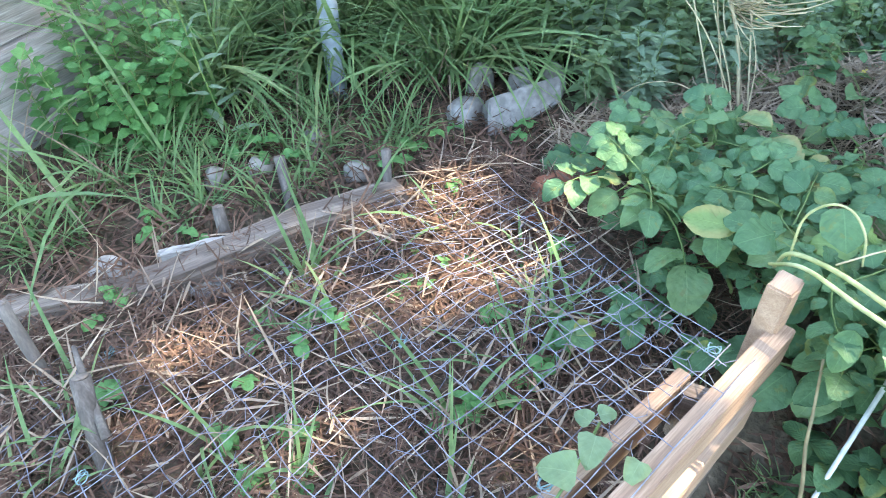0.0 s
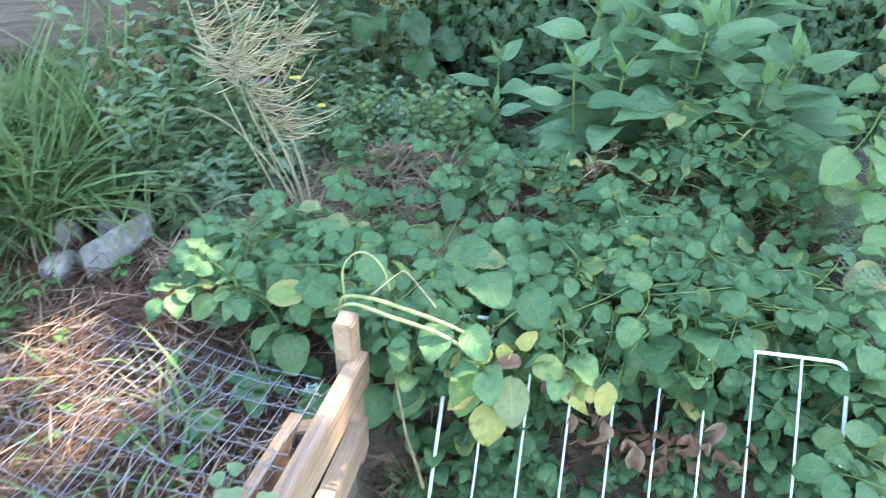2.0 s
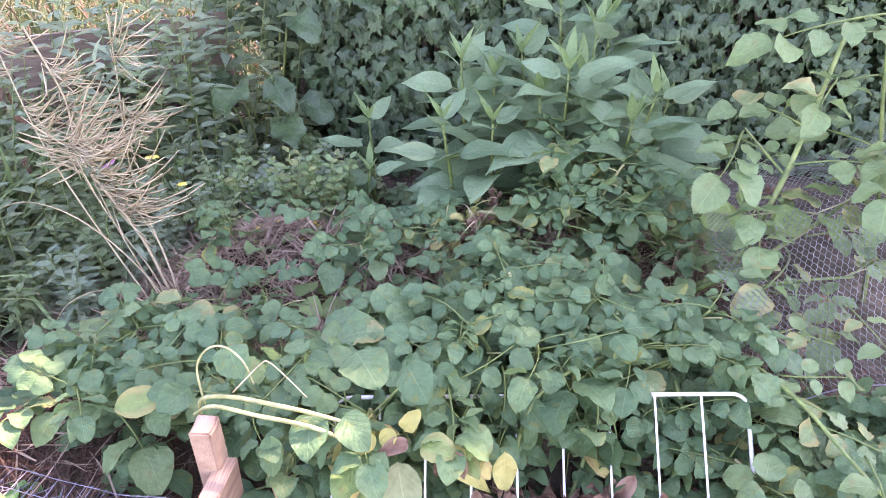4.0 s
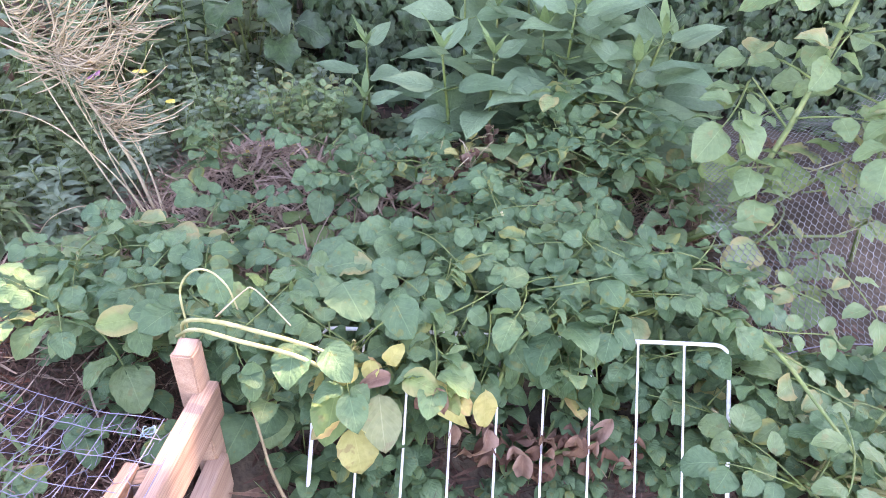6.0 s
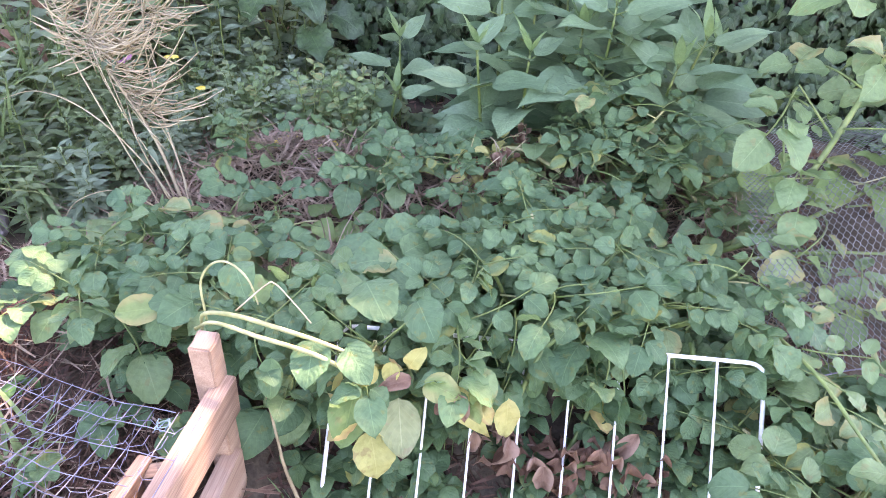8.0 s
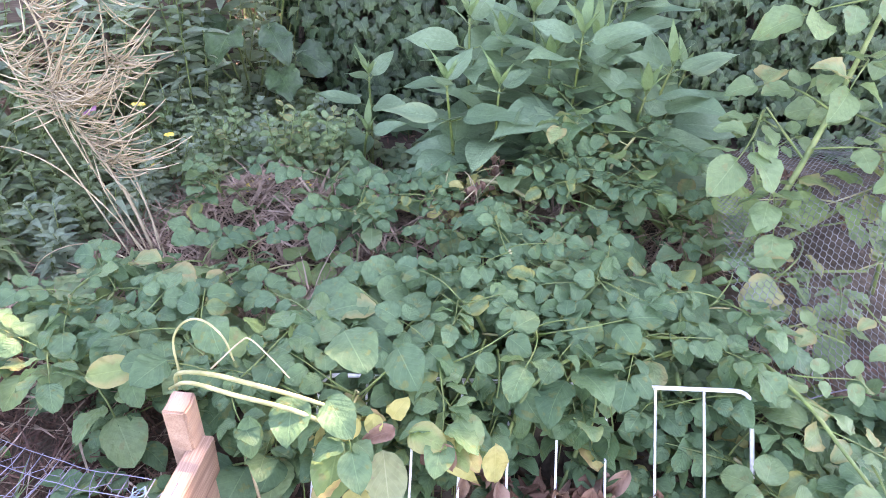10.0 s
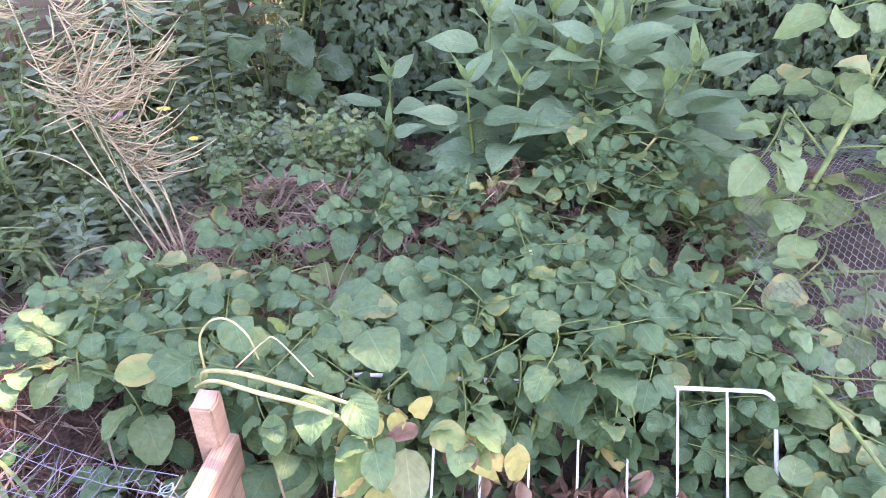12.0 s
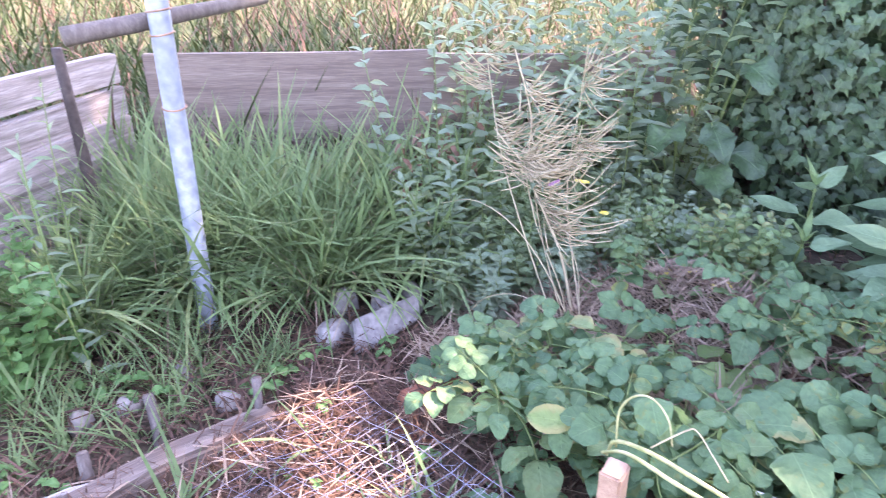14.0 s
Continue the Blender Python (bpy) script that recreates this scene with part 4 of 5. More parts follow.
potato_plant(0.80, 0.82, [(190, .16, .16), (90, .2, .22), (240, .16, .12)], 13, 1.0, 0.14, "potato plant with brown-edged leaves", 0.6)
potato_plant(0.10, 0.95, [(180, .04, .08), (100, .12, .10), (260, .12, .10)], 15, 1.0, 0.12)
potato_plant(0.36, 0.96, [(180, .03, .08), (100, .12, .08), (260, .12, .08)], 16, 0.95, 0.10)
potato_plant(-0.14, 0.92, [(180, .06, .12), (110, .12, .12), (240, .12, .12)], 17, 1.0, 0.08)
potato_plant(-0.71, 1.10, [(160, .05, .08), (60, .06, .08)], 18, 0.9, 0.04, light=0.5)
potato_plant(-0.46, 0.92, [(230, .05, .09), (290, .08, .08)], 20, 0.75, 0.0)


def withered_plant():
    p = thing("potato_plant", "withered yellow and brown potato plant on the straw", "potato plant", "potato plants in the bed", on_ground(0.03, 1.62))
    r = np.random.default_rng(31)
    flow_part("stem", [(0.0, 1.60, 0.14), (0.05, 1.58, 0.22), (0.12, 1.55, 0.23), (0.20, 1.52, 0.20)], (0.006, 0.0045), M_STEM_PALE, p, 7)
    for k in range(30):
        c = (0.05 + r.normal(0, 0.08), 1.57 + r.normal(0, 0.05), 0.18 + r.uniform(0, 0.09))
        link("leaf", (YELLOW[k % 2], DEAD[k % 3])[k % 2], p, to_matrix(place(c, (r.normal(), r.normal() - 0.4, -0.2), (0, -0.4, 1), r.uniform(0.5, 0.8))))
    for k in range(20):
        c = ((0.50, 0.30, -0.2)[k % 3] + r.normal(0, 0.05), 1.44 + r.normal(0, 0.06), 0.12 + r.uniform(0, 0.05))
        link("leaf", DEAD[k % 3], p, to_matrix(place(c, (r.normal(), r.normal() - 0.4, -0.3), (0, -0.4, 1), r.uniform(0.5, 0.8))))


withered_plant()


def thick_stems():
    """Fat lodged stems that cross the chicken wire and the rack."""
    p = thing("potato_plant", "thick lodged yellow-green potato stems across the chicken wire", "potato plant", "potato plants in the bed", (0.6, 1.2, 0.1))
    tall = ([(0.56, 1.40, 0.10), (0.63, 1.37, 0.17), (0.68, 1.385, 0.25), (0.745, 1.43, 0.38), (0.81, 1.49, 0.53), (0.87, 1.55, 0.68)],
            [(0.52, 1.36, 0.10), (0.62, 1.33, 0.18), (0.71, 1.33, 0.245), (0.82, 1.36, 0.31), (0.96, 1.43, 0.38)],
            [(0.52, 1.32, 0.10), (0.62, 1.275, 0.17), (0.72, 1.25, 0.21), (0.84, 1.235, 0.23)],
            [(1.00, 1.42, 0.05), (0.985, 1.45, 0.30), (0.955, 1.49, 0.52), (0.93, 1.52, 0.74)],
            [(0.68, 1.385, 0.25), (0.66, 1.43, 0.32), (0.645, 1.47, 0.40)],
            [(0.745, 1.43, 0.38), (0.70, 1.47, 0.43), (0.665, 1.50, 0.47)])
    r = np.random.default_rng(9)
    for q, rad in zip(tall, (0.0088, 0.0072, 0.0052, 0.006, 0.0035, 0.0032)):
        flow_part("stem", q, (rad, rad * 0.55), M_STEM, p, 8)
    for q, count, size in zip(tall, (6, 6, 4, 9, 2, 2), (1.25, 1.15, 0.95, 1.3, 1.0, 1.15)):
        line, spin = flow(q, 40), r.uniform(0, 6.28)
        for k in range(count):
            c = line[min(39, int(40 * (0.36 + 0.64 * (k + 0.6) / count)))]
            spin += 2.3
            d = (math.cos(spin), math.sin(spin) - 0.25, r.uniform(-0.1, 0.4))
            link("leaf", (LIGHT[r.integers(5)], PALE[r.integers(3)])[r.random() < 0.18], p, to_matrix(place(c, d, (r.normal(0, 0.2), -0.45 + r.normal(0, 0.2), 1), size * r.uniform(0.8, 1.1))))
    for q, rad in (([(0.46, 1.02, 0.20), (0.53, 0.96, 0.21), (0.57, 0.86, 0.21), (0.60, 0.77, 0.19), (0.66, 0.68, 0.14)], 0.0042),
                   ([(0.30, 0.80, 0.00), (0.36, 0.83, 0.04), (0.41, 0.90, 0.10), (0.40, 0.97, 0.17)], 0.0065),
                   ([(0.18, 0.80, 0.00), (0.22, 0.86, 0.06), (0.25, 0.92, 0.14)], 0.005),
                   ([(0.10, 0.84, 0.12), (0.13, 0.87, 0.20), (0.18, 0.90, 0.235), (0.26, 0.95, 0.24)], 0.0042),
                   ([(0.15, 0.79, 0.0), (0.26, 0.81, 0.03), (0.36, 0.83, 0.03), (0.42, 0.80, 0.0), (0.49, 0.80, 0.02), (0.50, 0.84, 0.10)], 0.0048)):
        flow_part("stem", q, (rad, rad * 0.62), M_STEM, p, 8)
    for k, (x, y, z) in enumerate(((0.56, 0.93, 0.22), (0.60, 0.84, 0.20), (0.63, 0.76, 0.19), (0.62, 1.08, 0.20), (0.70, 1.02, 0.22), (0.76, 1.10, 0.25), (0.80, 1.20, 0.26), (0.52, 1.10, 0.22))):
        link("leaf", (LIGHT[k % 5], PALE[k % 3])[k % 4 == 3], p, to_matrix(place((x, y, z), (math.cos(k * 2.2), math.sin(k * 2.2) - 0.2, 0.15), (0.1, -0.4, 1), 0.72 + 0.1 * (k % 3))))
    for k, x in enumerate((-0.19, -0.13, -0.08, -0.03, 0.01, 0.05, 0.09, 0.145, 0.175, 0.205, 0.235, 0.16, -0.05, 0.10)):
        link("leaf", LIMP[k % 4], p, to_matrix(place((x + 0.02 * math.sin(k * 3), 0.955, 0.215 + 0.02 * (k % 2)), (0.5 * math.sin(k * 2.1), -0.9, 0.05), (0, -0.5, 1), r.uniform(0.75, 1.0))))
    for k in range(7):
        c = np.array(tall[k % 3][2 + k % 2]) + (0.03 * math.sin(k * 2), -0.01, -0.01 - 0.03 * (k > 3))
        link("withered_leaf", DEAD[k % 3], p, to_matrix(place(c, (r.normal(0, 0.4), -0.2, -1), (0, -1, 0.2), r.uniform(0.35, 0.5))))


thick_stems()


def leaning_shoot():
    """Pale broken shoots that hang over the pallet's post, with single large leaves round them."""
    p = thing("potato_shoot", "pale bent potato shoots lying over the pallet's post", "potato plant", "potato plants in the bed", (-0.25, 0.78, 0.25))
    flow_part("stem", [(-0.40, 0.80, 0.24), (-0.385, 0.785, 0.285), (-0.33, 0.765, 0.305), (-0.26, 0.752, 0.30), (-0.19, 0.745, 0.285), (-0.12, 0.76, 0.24)], (0.0024, 0.0032, 0.0036, 0.0036, 0.003, 0.0024), M_STEM_PALE, p, 8)
    flow_part("stem", [(-0.405, 0.79, 0.25), (-0.36, 0.76, 0.292), (-0.29, 0.74, 0.292), (-0.2, 0.73, 0.275), (-0.13, 0.74, 0.22)], (0.0026, 0.003, 0.0034, 0.0034, 0.0028), M_STEM_PALE, p, 8)
    flow_part("stem", [(-0.385, 0.79, 0.27), (-0.39, 0.80, 0.33), (-0.372, 0.805, 0.362), (-0.345, 0.805, 0.368), (-0.318, 0.80, 0.345), (-0.305, 0.795, 0.305)], (0.0019, 0.0018, 0.0018, 0.0017, 0.0016, 0.0013), M_STEM_PALE, p, 8)
    flow_part("dry_tendril", [(-0.33, 0.77, 0.31), (-0.29, 0.79, 0.345), (-0.275, 0.79, 0.35), (-0.25, 0.785, 0.325), (-0.22, 0.77, 0.30)], (0.0013, 0.001), M_POD, p, 5)
    dry = [(-0.290, 0.745, 0.18), (-0.268, 0.715, 0.11), (-0.255, 0.70, 0.06), (-0.235, 0.690, 0.0), (-0.222, 0.690, -0.06)]
    flow_part("dry_stalk", dry, (0.002, 0.0028, 0.0036), M_POD, p, 6, "brown dried stalk")
    def single(name, at, d, up, ln, wd, mat, seed, form=oval, droop=0.35, label=""):
        b = Batch()
        b.add(blade(ln, wd, form, 14, 4, 0.75 if mat is M_DEAD else 0.16, droop, 0.2 if mat is M_DEAD else 0.12 if mat is M_YELLOW else 0.07, 0.008, seed, 0.35 * math.sin(seed * 2.3), 0.03))
        link(name, b.mesh(name, mat), p, to_matrix(place(at, d, up)), label)
    cam_up = (0.05, -0.62, 0.78)
    single("leaf", (-0.155, 0.85, 0.325), (0.35, -0.75, 0.1), cam_up, 0.088, 0.078, M_POTATO, 1)
    single("leaf", (-0.075, 0.83, 0.315), (0.35, -0.7, -0.1), cam_up, 0.075, 0.06, M_POTATO, 2)
    single("leaf", (-0.148, 0.735, 0.225), (-0.08, -0.62, -0.45), (0.1, -0.8, 0.55), 0.095, 0.062, M_POTATO_PALE, 3, droop=0.2, label="light green hanging leaf")
    single("leaf", (-0.085, 0.725, 0.215), (0.12, -0.5, -0.5), (0.0, -0.8, 0.6), 0.088, 0.06, M_BLEACHED, 4, droop=0.15, label="bleached papery leaf")
    single("leaf", (-0.075, 0.745, 0.255), (0.2, -0.2, 0.6), cam_up, 0.055, 0.026, M_YELLOW, 5)
    single("leaf", (-0.05, 0.735, 0.245), (0.6, -0.35, 0.05), cam_up, 0.06, 0.045, M_POTATO_PALE, 6)
    single("leaf", (-0.025, 0.755, 0.218), (0.09, -0.042, -0.06), cam_up, 0.118, 0.042, M_YELLOW, 7, lance, 0.4, "yellow withering leaf")
    single("leaf", (0.0, 0.72, 0.24), (0.3, -0.4, -0.7), cam_up, 0.05, 0.022, M_DEAD, 8, lance)
    single("leaf", (-0.12, 0.75, 0.245), (-0.25, -0.2, -0.1), cam_up, 0.045, 0.03, M_YELLOW, 18)
    single("leaf", (0.075, 0.755, 0.205), (0.05, -0.3, -0.75), cam_up, 0.075, 0.038, M_YELLOW, 9)
    single("leaf", (-0.215, 0.76, 0.275), (0.05, -0.75, -0.1), cam_up, 0.075, 0.058, M_POTATO, 10)
    single("leaf", (-0.165, 0.755, 0.28), (0.4, -0.6, -0.1), cam_up, 0.07, 0.052, M_POTATO, 11)
    single("leaf", (-0.275, 0.745, 0.25), (0.02, -0.4, -0.7), (0, -0.9, 0.4), 0.065, 0.036, M_POTATO, 12, droop=0.1)
    single("leaf", (-0.47, 0.83, 0.25), (-0.8, -0.2, 0.0), cam_up, 0.085, 0.05, M_POTATO_PALE, 14)
    single("leaf", (-0.42, 0.83, 0.27), (-0.3, -0.6, 0.1), cam_up, 0.065, 0.055, M_POTATO, 15)
    single("leaf", (-0.36, 0.86, 0.33), (0.3, -0.6, -0.1), cam_up, 0.068, 0.058, M_POTATO, 16)
    for k, c in enumerate(((-0.10, 0.755, 0.255), (-0.045, 0.745, 0.24), (0.0, 0.745, 0.215), (0.035, 0.74, 0.20), (0.02, 0.75, 0.23), (-0.07, 0.75, 0.23), (-0.02, 0.75, 0.235), (0.015, 0.742, 0.205))):
        single("withering_leaf", c, (0.6 * math.sin(k * 2.2), -0.45, -0.35 + 0.5 * (k % 2)), cam_up, 0.036 + 0.008 * (k % 3), 0.026, (M_YELLOW, M_POTATO_PALE, M_DEAD)[k % 3], 90 + k, oval, 0.6, "curled yellow and brown leaf")
    for k in range(60):
        q = np.array([rng.uniform(0.03, 0.36), rng.uniform(0.775, 0.83), rng.uniform(0.0, 0.085)])
        single("withered_leaf", q, rng.normal(0, 0.35, 3) + (0, -0.1, -1.0), (rng.normal(0, .5), -0.7, 0.5), rng.uniform(0.05, 0.095), rng.uniform(0.018, 0.036), M_DEAD, 20 + k, lance, rng.uniform(0.5, 1.5))


leaning_shoot()

# ---- tall artichoke plants in front of the hedge ----
def arti_leaf(seed, width=0.080):
    r = np.random.default_rng(seed)
    b = Batch()
    b.add(tube([(0, 0, 0), (0, 0.02, 0.002), (0, 0.035, 0.002)], (0.002, 0.0017, 0.0013), 4), slot=1)
    v, t, uv = blade(0.17, width, lance, 12, 3, 0.16, r.uniform(0.08, 0.42), 0.05, 0.012, seed)
    b.add((v + (0, 0.03, 0.002), t, uv))
    return b


ARTI = [arti_leaf(k).mesh("leaf", M_ARTI, M_STEM) for k in range(5)]
ARTI_TIP = [arti_leaf(20 + k, 0.042).mesh("young_leaf", M_ARTI_TIP, M_STEM) for k in range(3)]


def artichoke(x, y, top, seed, size=1.0, pairs=7):
    r = np.random.default_rng(seed)
    base = on_ground(x, y)
    p = thing("artichoke_plant", "tall upright plant with large pointed green leaves", "tall plant", "tall plants by the hedge", base)
    top = np.array(top, float)
    pts = bend(base - (0, 0, 0.02), top, (r.normal(0, 0.01), 0.02, 0), 8)
    tube_part("stem", pts, np.linspace(0.0058, 0.003, 8), M_STEM, p, 6)
    turn = r.uniform(0, 3.14)
    for k in range(pairs):
        q = 0.30 + 0.66 * k / (pairs - 1)
        c = base * (1 - q) + top * q
        for side in (0, math.pi):
            a = turn + side + r.normal(0, 0.18)
            d = (math.cos(a), 0.65 * math.sin(a) - 0.12, r.uniform(0.0, 0.3) + 0.9 * max(0, q - 0.6))
            link("leaf", ARTI[r.integers(5)], p, to_matrix(place(c, d, (r.normal(0, 0.25), -0.3 + r.normal(0, 0.2), 1), 1.2 * size * r.uniform(0.85, 1.15) * (0.72 + 0.55 * math.sin(math.pi * min(1, q * 1.05)) ))))
        turn += math.pi / 2 + r.normal(0, 0.12)
    for k in range(5):
        a = turn + k * 1.35
        link("young_leaf", ARTI_TIP[k % 3], p, to_matrix(place(top, (math.cos(a) * 0.42, math.sin(a) * 0.42, 0.9), (-math.cos(a), -math.sin(a), 0.5), size * (0.66 - 0.08 * k))))
    return p


artichoke(0.30, 1.84, (0.30, 1.78, 0.53), 1, 1.0)
artichoke(0.04, 1.90, (0.02, 1.84, 0.55), 2, 0.9)
artichoke(0.20, 1.98, (0.19, 1.93, 0.545), 3, 0.95)
artichoke(0.40, 2.00, (0.40, 1.96, 0.60), 4, 1.0)
artichoke(0.48, 1.82, (0.47, 1.74, 0.40), 5, 0.95, 5)
artichoke(0.32, 2.10, (0.31, 2.06, 0.65), 6, 0.95)
artichoke(-0.25, 1.98, (-0.25, 1.93, 0.36), 7, 0.72, 4)
artichoke(-0.24, 1.86, (-0.24, 1.80, 0.25), 8, 0.72, 3)
artichoke(0.13, 1.78, (0.10, 1.70, 0.42), 9, 0.85, 5)
artichoke(0.58, 1.96, (0.60, 1.88, 0.42), 10, 0.85, 5)
artichoke(0.36, 1.92, (0.35, 1.85, 0.50), 13, 1.0)
artichoke(0.24, 1.88, (0.23, 1.80, 0.46), 14, 0.95, 5)
artichoke(0.53, 1.90, (0.54, 1.80, 0.46), 15, 0.95, 5)
artichoke(0.14, 1.92, (0.11, 1.86, 0.50), 16, 0.9, 5)
artichoke(0.45, 2.10, (0.45, 2.04, 0.62), 17, 0.95)
artichoke(0.02, 1.76, (-0.03, 1.66, 0.44), 12, 0.8, 4)

# ---- weeds ----
def fence_line(x):
    return 1.33 + (x + 2.15) * 0.843


def leafy_weed(x, y, height, leaf, width, count, mat, seed, name="weed", label="leafy green weed in the long grass", lean=(0, 0), branches=1, form=lance, spread=0.9, droop=0.4, lift=0.35, spiral=True):
    r = np.random.default_rng(seed)
    base = on_ground(x, y)
    p = thing(name, label, "weed", "weeds round the bed", base)
    fo = Batch()
    variants = [blade(leaf, width, form, 4, 1, 0.2, droop * r.uniform(0.6, 1.5), 0.06, 0.0, seed + k) for k in range(4)]
    for k in range(branches):
        a = r.uniform(0, 6.28)
        off = np.array([math.cos(a), math.sin(a), 0]) * (0.32 * height * (k > 0) * r.uniform(0.5, 1.2))
        top = base + off + (lean[0], lean[1], height * r.uniform(0.75, 1.05) if k else height)
        pts = bend(base + off * 0.15 - (0, 0, 0.02), top, r.normal(0, 0.012, 3), 6)
        tube_part("stem", pts, np.linspace(0.0026, 0.001, 6), M_STEM, p, 5)
        spin = r.uniform(0, 6.28)
        for i in range(count):
            q = 0.12 + 0.88 * (i + r.random()) / count
            c = np.array([np.interp(q, np.linspace(0, 1, 6), pts[:, j]) for j in range(3)])
            spin += 2.4 if spiral else (math.pi if i % 2 else math.pi / 2)
            d = (math.cos(spin) * spread, math.sin(spin) * spread, lift + 0.5 * max(0, q - 0.75) * 4 + r.normal(0, 0.15))
            fo.add(variants[i % 4], place(c, d, (r.normal(0, 0.2), -0.4, 1), r.uniform(0.7, 1.1) * (1.15 - 0.5 * q)))
    tagged(link("foliage", fo.mesh("foliage", mat), p), kind="stuff")
    return p


# mint-like clump before the grey planks
for k, (dx, dy, hh) in enumerate(((0, 0, .42), (.08, .06, .38), (-.07, .08, .44), (.05, -.08, .34), (-.09, -.05, .36), (.13, -.02, .28), (0, .14, .4), (-.02, -.14, .26), (.12, .12, .3), (-.14, .02, .4))):
    leafy_weed(-1.76 + dx, 0.52 + dy, hh * 0.85, 0.048, 0.036, 26, M_MINT, 100 + k, "mint_plant", "fresh green mint-like bush beside grey planks", branches=2, form=ovate, spiral=False)
# tall narrow-leaved stalks
leafy_weed(-0.575, 2.14, 0.42, 0.085, 0.018, 46, M_GREY_WEED, 130, label="grey-green narrow-leaved weed stalk", spread=0.8)
leafy_weed(-0.52, 2.22, 0.30, 0.07, 0.017, 30, M_GREY_WEED, 131, label="grey-green narrow-leaved weed stalk")
leafy_weed(-1.10, 1.47, 0.40, 0.085, 0.022, 40, M_GREY_WEED, 132, label="upright weed with narrow yellowish leaves", branches=2)
leafy_weed(-1.20, 1.60, 0.44, 0.08, 0.02, 34, M_WEED, 133, label="upright weed with narrow yellowish leaves", branches=3)
leafy_weed(-1.02, 1.62, 0.34, 0.075, 0.022, 34, M_WEED, 134, branches=3)
leafy_weed(-0.90, 1.40, 0.22, 0.07, 0.022, 30, M_GREY_WEED, 135, branches=3)
leafy_weed(-1.00, 1.50, 0.26, 0.08, 0.024, 30, M_WEED, 136, branches=3)
leafy_weed(-0.84, 1.66, 0.25, 0.07, 0.022, 30, M_WEED, 137, branches=4)
leafy_weed(-0.75, 1.56, 0.16, 0.05, 0.02, 30, M_GREY_WEED, 138, branches=4)
leafy_weed(-1.55, 0.66, 0.62, 0.07, 0.014, 24, M_GREY_WEED, 139, label="thin tall weed stalk with narrow leaves", lean=(-0.03, -0.04))
leafy_weed(-1.62, 0.72, 0.70, 0.075, 0.016, 26, M_WEED, 140, label="thin tall weed stalk with narrow leaves", lean=(-0.05, 0.02))
for k in range(20):
    x, y = rng.uniform(-1.55, -0.72), rng.uniform(1.55, 2.45)
    y = fence_line(x) - rng.uniform(0.06, 0.55)
    if x < -1.3 and y < 1.75:
        continue
    leafy_weed(x, y, rng.uniform(0.4, 0.9), rng.uniform(0.07, 0.12), rng.uniform(0.02, 0.042), 30, (M_WEED, M_GREY_WEED, M_WEED)[k % 3], 150 + k, branches=2 + k % 3)
for k, (x, y, hh) in enumerate(((-0.88, 2.22, .95), (-0.95, 2.12, .85), (-0.80, 2.34, 1.05), (-1.02, 2.05, .9), (-0.73, 2.40, 1.0), (-1.10, 1.95, .8), (-0.84, 2.12, .75), (-1.16, 2.02, .95), (-0.68, 2.46, 1.1), (-0.90, 2.36, 1.1))):
    leafy_weed(x, y, hh, 0.11, 0.036, 30, (M_WEED, M_GREY_WEED)[k % 2], 260 + k, label="tall leafy weed in front of the boards", branches=3)
# withered stalks before the boards
for k, (x, y, hh) in enumerate(((-1.36, 1.70, .52), (-1.28, 1.60, .44), (-1.20, 1.78, .62))):
    leafy_weed(x, y, hh, 0.09, 0.022, 14, M_DEAD, 280 + k, "dried_weed", "withered brown weed stalk before the boards", branches=3, droop=0.9, lift=-0.3)
# low fine-leaved ground cover behind the potatoes
for k in range(64):
    x, y = rng.uniform(-0.98, -0.30), rng.uniform(1.74, 2.38)
    if x > -0.42 and y > 2.0:
        continue
    leafy_weed(x, y, rng.uniform(0.10, 0.26), 0.044, 0.027, 24, (M_WEED, M_POTATO_LIGHT, M_GREY_WEED)[k % 3], 190 + k, "ground_cover", "low spreading weed with small leaves", branches=6, form=ovate)
# soft bushes between the long grass and the dried plant
for k, (x, y, hh, ll) in enumerate(((-1.12, 1.62, .40, .085), (-1.05, 1.56, .34, .08), (-1.18, 1.55, .36, .08), (-0.98, 1.46, .20, .06), (-0.88, 1.52, .20, .055), (-0.80, 1.50, .17, .05), (-0.96, 1.60, .26, .06), (-0.74, 1.66, .20, .05), (-0.64, 1.66, .16, .045), (-0.88, 1.72, .28, .055), (-0.70, 1.80, .26, .05), (-0.82, 1.88, .34, .06), (-1.02, 1.76, .36, .07), (-0.92, 1.36, .15, .05), (-1.04, 1.38, .17, .06), (-0.60, 1.78, .22, .045))):
    leafy_weed(x, y, hh, ll, ll * 0.40, 22, (M_WEED, M_GREY_WEED)[k % 2], 300 + k, label="bushy light green weed with pointed leaves", branches=6, lift=0.2)
# nettle-like stalks between pods and hedge
for k, (x, y, hh) in enumerate(((-0.74, 2.05, .36), (-0.66, 1.98, .30), (-0.80, 2.2, .5), (-0.70, 2.3, .52), (-0.62, 2.38, .45), (-0.88, 2.3, .55))):
    leafy_weed(x, y, hh, 0.06, 0.04, 18, M_WEED, 230 + k, label="soft broad-leaved weed with paired leaves", form=ovate, spiral=False, branches=2)


